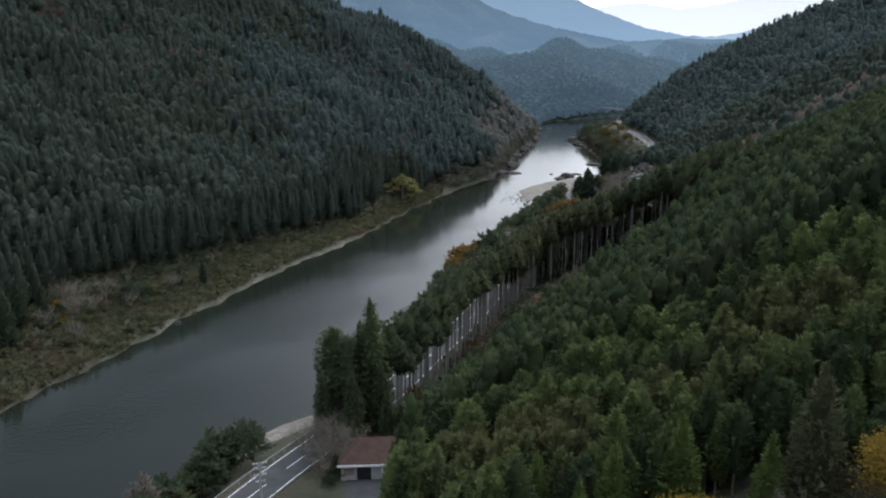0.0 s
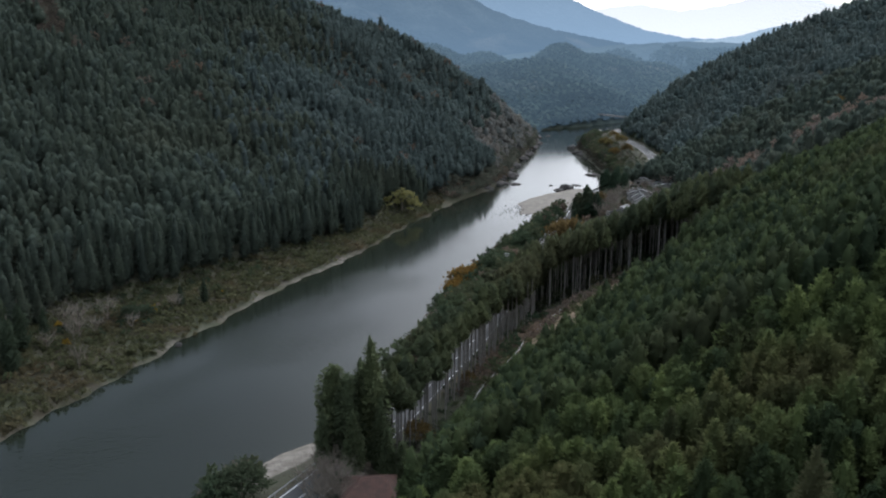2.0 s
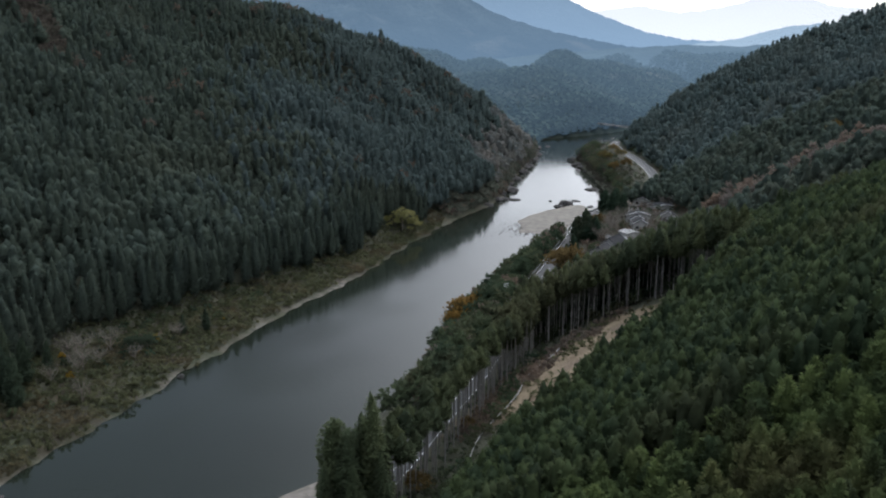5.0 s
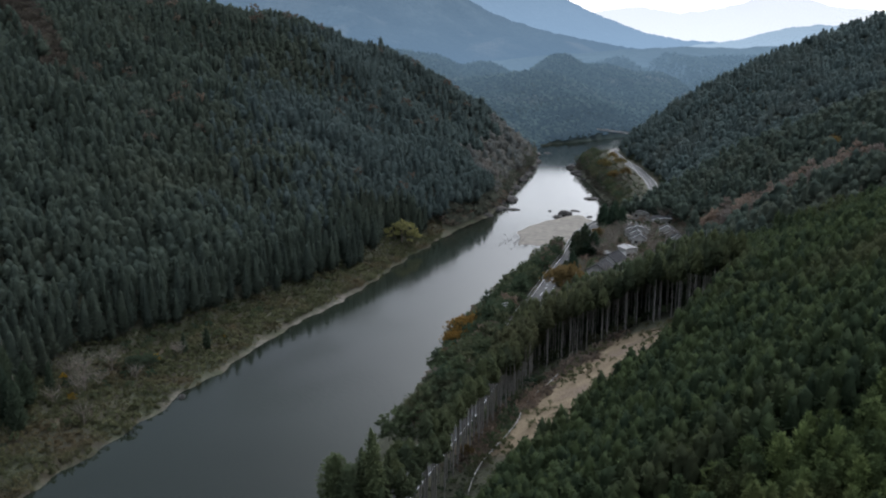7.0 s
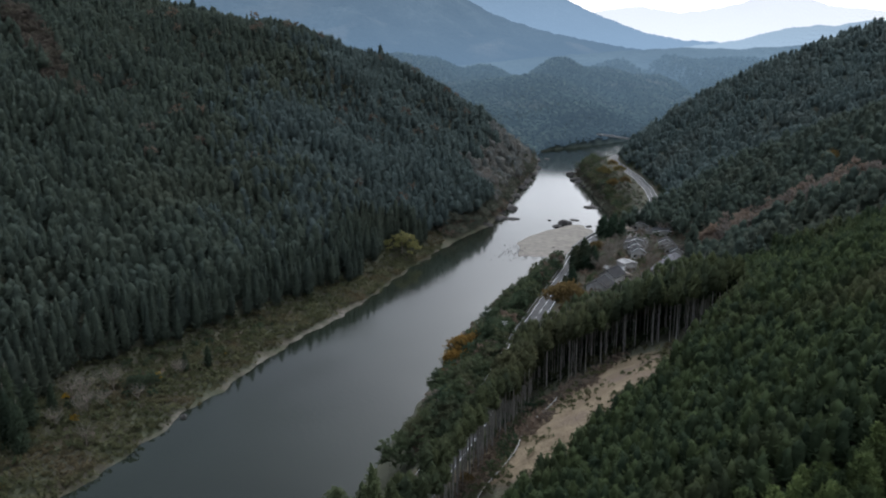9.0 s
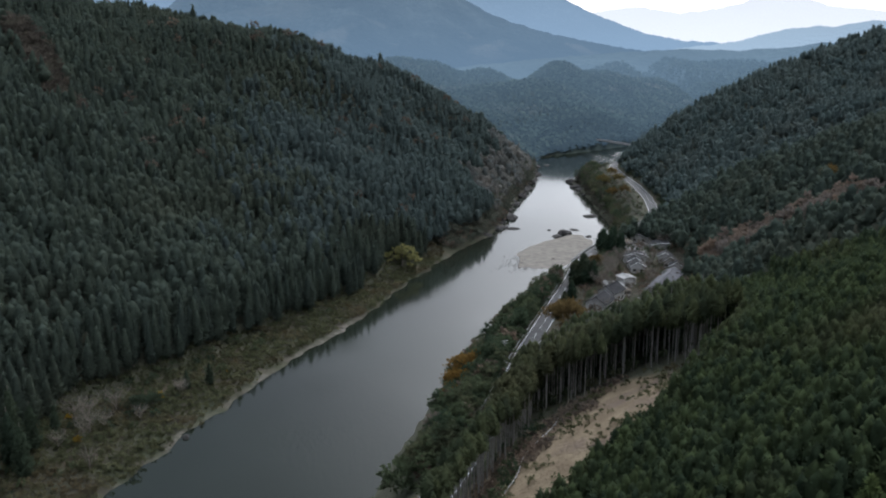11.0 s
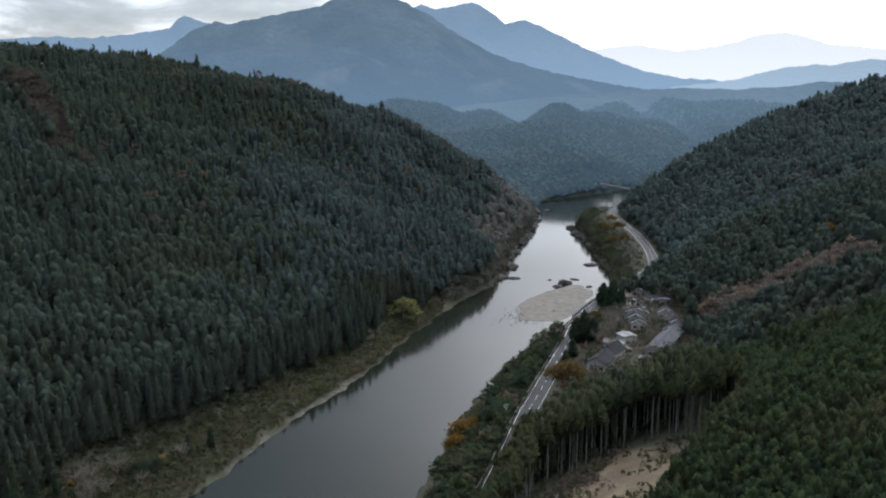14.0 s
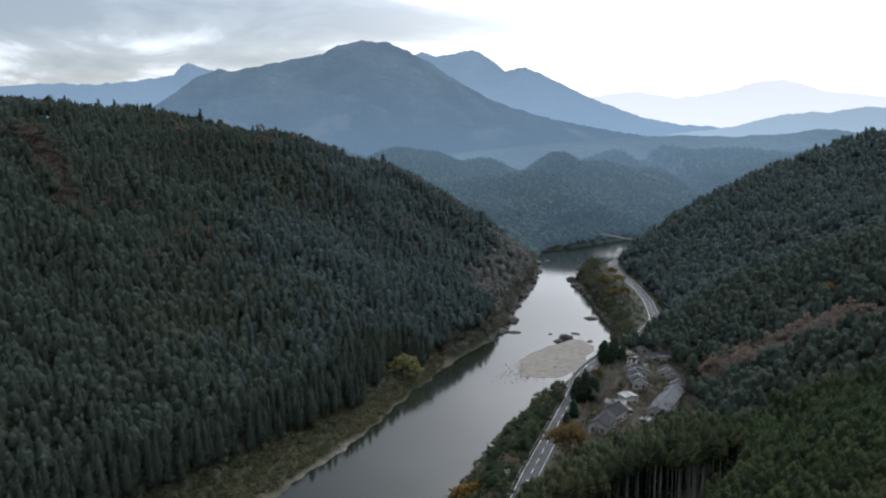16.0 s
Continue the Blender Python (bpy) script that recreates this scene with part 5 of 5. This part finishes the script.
PAL = (np.concatenate([v + np.array(o) for (v, f), o in zip(PAL, ((0, 0, 0), (-4.6, 1.5, 0), (4.8, -1.0, 0), (2.6, 2.0, 0)))]), np.concatenate([f + k for (v, f), k in zip(PAL, np.cumsum([0] + [len(v) for v, f in PAL]))]))
set_tree("willow_tree", trunk(8, 0.4, 0.15), PAL, M_PALE, -22.5, 489, 1.25, "large pale yellow-green willow on the river bank", "tree")
DARK = conifer(TR, 14, 0.5, 4.6, 8, 8, 600, 1.0, 0.5, 0.0, 0.34)
first = set_tree("dark_fir", trunk(13, 0.4, 0.1), DARK, M_BROAD, 66, 404, 1.15, "broad dark evergreen beside the road", "tree", "dark evergreens")
for x, y, k in ((62, 405, 0.9), (70, 402, 0.85), (85, 463, 1.0), (88, 455, 0.95), (92.5, 452, 0.8), (91, 466, 1.0), (17.7, 326, 0.75), (48.5, 356, 0.6), (52.5, 369, 0.6), (57.5, 383, 0.65), (83, 408, 0.35), (98, 437, 0.45), (100, 410, 0.3), (88, 348, 0.9)):
    again(first, x, y, k, TR.uniform(0, 360))
first = set_tree("cedar_tree", trunk(18, 0.36, 0.08, 8), conifer(TR, 17, 0.8, 3.5, 10, 8, 600, 1.0, 0.6, -0.05, 0.34), M_DARKCEDAR, -124, 243, 1.0, "stout dark cedar on the flat river bank", "tree", "cedars on the bank")
for x, y, k in ((-130, 248, 1.1), (-128, 258, 0.95), (-137, 264, 1.1), (-133, 240, 1.0), (-141, 254, 1.05), (-127, 272, 0.6), (-95, 312, 0.5), (-88, 318, 0.55)):
    again(first, x, y, k, TR.uniform(0, 360))
first = set_tree("yellow_bush", trunk(2, 0.1, 0.05), broad_crown(TR, 4.2, 0.2, 2.2, 30, 16, 0.55), M_YELLOW, -102, 301, 0.8, "yellow-leaved bush on the river bank", "bush", "yellow bushes")
for x, y, k in ((-117, 265, 0.7), (-105, 290, 0.5), (-121, 224, 0.45), (-126, 281, 0.6), (-84, 330, 0.35), (-22, 204, 0.9), (-20, 212, 0.7), (2, 252, 0.6)):
    again(first, x, y, k, TR.uniform(0, 360))
# bare trees
BARE = limbs(TR, 7.5, 4.6, 16, 1.0, 5)
ROUND = broad_crown(TR, 8.5, 0.6, 5.0, 70, 34, 0.6)
first = set_tree("round_tree", trunk(5, 0.2, 0.1), ROUND, M_DARKCEDAR, -36.5, 148.5, 1.0, "round dark evergreen tree below the road", "tree", "round evergreens")
for x, y, k in ((-41.5, 143.5, 0.8), (-45.5, 138.0, 0.7), (-18.2, 141.5, 0.32), (-17.6, 138.6, 0.26), (-19.0, 136.2, 0.24), (-17.2, 147.0, 0.5), (-106, 292, 0.75), (-103, 297, 0.6)):
    again(first, x, y, k, TR.uniform(0, 360))
first = set_tree("bare_tree", trunk(5.5, 0.16, 0.07), BARE, M_TWIG, -108, 251, 1.0, "leafless grey tree on the river bank", "tree", "bare trees", M_TWIG, crown_name="bough")
for x, y, k in ((-23.0, 148.5, 0.8), (-21.8, 145.6, 0.75), (-22.3, 142.5, 0.7), (-21.6, 139.6, 0.6), (-20.4, 141.6, 0.7), (-20.0, 138.0, 0.5), (-20.5, 147.5, 0.8), (-21.2, 151.5, 0.9), (-19.2, 144.0, 0.7), (-122, 276.5, 1.3), (-119, 280, 1.2), (-113, 289, 1.2), (-116, 273, 1.0), (-95, 306, 0.8), (-97, 309, 0.7), (-116, 268, 1.0), (-112, 276, 0.9), (-121, 260, 0.9), (-103, 284, 0.8), (-25, 147, 0.8), (28, 64, 0.7), (-17.5, 141, 0.8), (-18.5, 146, 0.9), (-15.5, 144.5, 0.8), (-20, 149.5, 0.8),
                (78, 360, 0.9), (84, 362, 1.0), (90, 372, 0.9), (82, 377, 0.8), (75, 383, 0.9), (72, 378, 0.8), (86, 422, 1.0), (80, 425, 1.0), (95, 432, 0.9), (105, 432, 0.8), (112, 415, 0.9), (98, 375, 0.8), (66, 352, 0.8), (58, 338, 0.7), (70, 392, 1.0), (76, 398, 1.1), (79, 404, 1.0), (74, 388, 0.9), (79, 412, 1.1), (82, 418, 1.0), (94, 390, 0.9), (96, 398, 0.9), (97, 412, 0.9), (100, 420, 1.0), (106, 415, 0.9), (88, 430, 1.0), (112, 402, 1.1), (113, 392, 1.0), (112, 382, 1.0), (92, 366, 0.8), (86, 355, 0.8), (78, 350, 0.8), (104, 448, 1.0), (116, 462, 1.0)):
    again(first, x, y, k, TR.uniform(0, 360))

# ---- joined woods of the banks ----
BROAD = [broad_crown(TR, 8.5, 0.3, 3.4, 26, 15, 0.95), broad_crown(TR, 9.5, 0.3, 3.1, 26, 15, 0.95), broad_crown(TR, 7, 0.3, 3.3, 24, 15, 0.95)]
BUSH = [broad_crown(TR, 8.5, 0.3, 3.4, 16, 9, 1.3), broad_crown(TR, 9.5, 0.3, 3.1, 16, 9, 1.3), broad_crown(TR, 7, 0.3, 3.3, 15, 9, 1.3)]


def riverside(x, y):
    edge = np.interp(y, [110, 150, 172, 216, 247, 282, 303, 340, 378, 415, 450], [-57, -46, -40, -15, -7, -2, -0.5, 9, 22, 42.5, 59]) + 2.2
    s = x - road_x(y)
    return (x > edge) & (s < -5.8) & ((y < 172) | (y > 214)) & ((y > 200) | (s < -9)) & (in_beach(x, y) < 0.05) & ~((y < 172) & (y > 147) & (x > -36))


P = spread(TR, -70, 80, 112, 420, 3.9, riverside)
few = TR.uniform(0, 1, len(P)) < 0.13
scatter("riverside_russet_trees", BROAD, P[few], TR.uniform(0.7, 1.05, few.sum()), 57, M_RUST, "russet broadleaf trees between road and river")
P = P[~few]
scatter("riverside_woods", BROAD, P, TR.uniform(0.75, 1.2, len(P)) * np.interp(P[:, 1], [300, 320, 345, 360], [1.05, 0.92, 0.88, 0.95]) * np.where(P[:, 1] < 175, 0.8, 1.0), 41, M_BROAD, "mixed evergreen and broadleaf woods between road and river")
P = spread(TR, 100, 190, 500, 880, 4.0, lambda x, y: (x - np.interp(y, BY, BR) > 2.5) & (x - road_x(y) < -6) & ((y < 825) | (x < 146)))
P2 = spread(TR, 100, 190, 500, 850, 2.6, lambda x, y: (x - np.interp(y, BY, BR) > -0.3) & (x - np.interp(y, BY, BR) < 4.5) & (x - road_x(y) < -6))
scatter("bend_shore_scrub", BUSH, P2, TR.uniform(0.2, 0.45, len(P2)), 64, M_BAREBUSH, "low brown scrub along the water of the river bend", "scrub")
half = TR.uniform(0, 1, len(P)) < 0.32
near_road = np.clip((road_x(P[:, 1]) - P[:, 0] - 4) / 22, 0.3, 1)
scatter("bend_woods", BUSH, P[~half], near_road[~half] * TR.uniform(0.65, 1.1, (~half).sum()), 42, M_BROAD, "low mixed woods on the bank of the river bend")
scatter("bend_rust_woods", BUSH, P[half], near_road[half] * TR.uniform(0.55, 0.95, half.sum()), 43, M_BAREBUSH, "russet autumn scrub on the bank of the river bend")
P = spread(TR, -430, 40, 470, 900, 27, lambda x, y: left_woods(x, y) & (wave(x, y, 45, 8.0) > 0.15))
P[:, 2] += 8
scatter("slope_russet_trees", BUSH, P, TR.uniform(0.7, 1.1, len(P)), 52, M_RUST, "russet and bare broadleaf trees among the cedars")
P = spread(TR, -330, -170, 470, 660, 2.9, lambda x, y: scar(x, y) < 1.1)
scatter("scar_bushes", BUSH, P, TR.uniform(0.3, 0.95, len(P)), 53, M_BAREBUSH, "thin russet bushes on a rocky scar", "bushes")
P = spread(TR, 100, 230, 520, 850, 3.6, lambda x, y: (x - road_x(y) > 5.6) & (x - road_x(y) < 12))
scatter("roadside_bushes", BUSH, P, TR.uniform(0.25, 0.6, len(P)), 56, M_BROAD, "low bushes above the road", "bushes")
# belt of russet trees across the right slope
P = spread(TR, 121, 168, 335, 420, 4.6, lambda x, y: np.abs((y - 391) + 0.8 * (x - 118) - 5 * wave(x, y, 20)) < 14)
scatter("russet_belt", BROAD, P, TR.uniform(0.7, 1.35, len(P)), 44, M_BELT, "belt of russet and bare autumn trees across the slope")
P = spread(TR, 40, 150, 320, 520, 3.4, lambda x, y: (x - road_x(y) > 7) & (x - road_x(y) < 62) & (wave(x, y, 16, 3.0) > -0.45))
P = P[[not any(math.hypot(p[0] - o.location.x, p[1] - o.location.y) < 6.8 for o in scene.objects if o.name.startswith("house")) for p in P]]
green = TR.uniform(0, 1, len(P)) < 0.45
scatter("hamlet_shrubs", BUSH, P[~green], TR.uniform(0.18, 0.55, (~green).sum()), 45, M_RUST, "brownish shrubs and small trees among the houses")
scatter("hamlet_green_shrubs", BUSH, P[green], TR.uniform(0.18, 0.6, green.sum()), 62, M_BROAD, "dark green shrubs and small trees among the houses")
# far shore scrub of the left bank
P = spread(TR, -40, 330, 540, 918, 4.2, lambda x, y: (np.interp(y, BY, BL) - x > 1.0) & (np.interp(y, BY, BL) - x < np.interp(y, [900, 915, 930], [15, 20, 24])))
half = TR.uniform(0, 1, len(P)) < 0.35
scatter("shore_woods", BUSH, P[~half], TR.uniform(0.6, 1.15, (~half).sum()), 46, M_SHORE_HAZY, "mixed low woods along the rocky shore")
scatter("shore_russet_woods", BUSH, P[half], TR.uniform(0.4, 0.8, half.sum()), 47, M_RUST, "russet scrub along the rocky shore")
TUFT = [broad_crown(TR, 1.5, 0.0, 1.3, 7, 5, 0.75), broad_crown(TR, 1.1, 0.0, 1.6, 7, 5, 0.7), broad_crown(TR, 2.2, 0.0, 1.4, 8, 5, 0.8)]


def on_left_flat(x, y):
    d = np.interp(y, BY, BL) - x
    return (d + 2.2 * wave(x, y, 14, 1.0) + 1.2 * wave(x, y, 5, 3.0) > np.maximum(ledge(x, y) - 0.4, 0.7)) & (d < smooth(y, LY, LB) + 8) & (wave(x, y, 11, 6.0) > -0.85)


P = spread(TR, -190, 0, 190, 540, 1.95, on_left_flat)
scatter("bank_scrub", TUFT, P, TR.uniform(0.45, 1.35, len(P)), 48, M_SCRUB, "dry olive and russet scrub on the flat bank", "scrub")
P = spread(TR, -170, -20, 190, 520, 6.0, lambda x, y: on_left_flat(x, y) & (np.interp(y, BY, BL) - x > 16))
scatter("bank_bushes", BUSH, P, TR.uniform(0.2, 0.5, len(P)), 49, M_BROAD, "dark bushes along the edge of the woods", "bushes")
P = spread(TR, -5, 75, 165, 262, 2.1, lambda x, y: (blob(x, y, 37, 213, 21, 44, -0.62) < 1.05) & (wave(x, y, 7, 2.0) + 0.8 * wave(x, y, 1.7, 5.0) > 0.25))
scatter("clearing_tufts", TUFT, P, TR.uniform(0.4, 1.0, len(P)), 50, M_SCRUB, "grass tufts on the bare earth slope", "grass")
P = spread(TR, -5, 75, 165, 262, 1.9, lambda x, y: (blob(x, y, 36, 213, 19, 42, -0.62) < 1.12) & ((x - 36) * 0.81 - (y - 213) * 0.58 < -7.5 + 4 * wave(x, y, 9, 2.0)))
scatter("clearing_brush", TUFT, P, TR.uniform(0.4, 1.1, len(P)), 58, M_RUST, "grey-brown dead brush along the lower edge of the cleared slope", "brush")
P = spread(TR, -30, 60, 120, 262, 2.6, lambda x, y: (x - road_x(y) > 5) & (x - road_x(y) < 24) & (in_clearing(x, y) < 0.4) & ((y > 160) | (x - road_x(y) > 26)))
Q = spread(TR, -10, 40, 160, 232, 3.4, lambda x, y: (x - road_x(y) > 14.5) & (x - road_x(y) < 20 + 3 * wave(x, y, 9)))
Q = np.concatenate([Q, spread(TR, 24, 85, 254, 305, 3.2, lambda x, y: (x - road_x(y) > 9) & (blob(x, y, 38.5, 211, 23, 46, -0.62) > 1.12) & (x < 84))])
P2 = spread(TR, 18, 50, 270, 298, 3.0, lambda x, y: (x - road_x(y) > 4.9) & (x - road_x(y) < 9 + np.clip((y - 266) * 0.45, 0, 30)))
scatter("roadside_woods", BROAD, P2, TR.uniform(0.65, 0.95, len(P2)), 63, M_BROAD, "low evergreen and broadleaf trees beside the road")
scatter("stand_bushes", BUSH, Q, TR.uniform(0.25, 0.5, len(Q)) * np.where(Q[:, 1] > 268, 2.3, 1.0), 55, M_BROAD, "dark bushes below the tall cedars", "bushes")
scatter("verge_scrub", TUFT, P, TR.uniform(0.4, 1.0, len(P)), 51, M_BROAD, "dark undergrowth beneath the tall cedars", "scrub")


def slope_pipe():
    """The pale pipe that runs down the edge of the clearing."""
    y = np.arange(172, 236, 3.0)
    x = 5.5 + 0.43 * (y - 172) + 1.2 * np.sin(y * 0.2)
    pts = np.column_stack([x, y, ground(x, y) + 0.45])
    ob = thing("slope_fence", *pts[0], 0, "pale low rail fence along the cleared slope", "fence")
    rel = pts - pts[0]
    ribbon("rail", rel, 0, 0.16, 0.35, M_CONCRETE, ob, 0.18)
    first = part_bm("post", boxes((-0.07, 0.07, -0.07, 0.07, -1.0, 0.36)), M_CONCRETE, ob)
    for p in rel[1:]:
        o = new("post", first.data)
        o.parent, o.location = ob, p


slope_pipe()
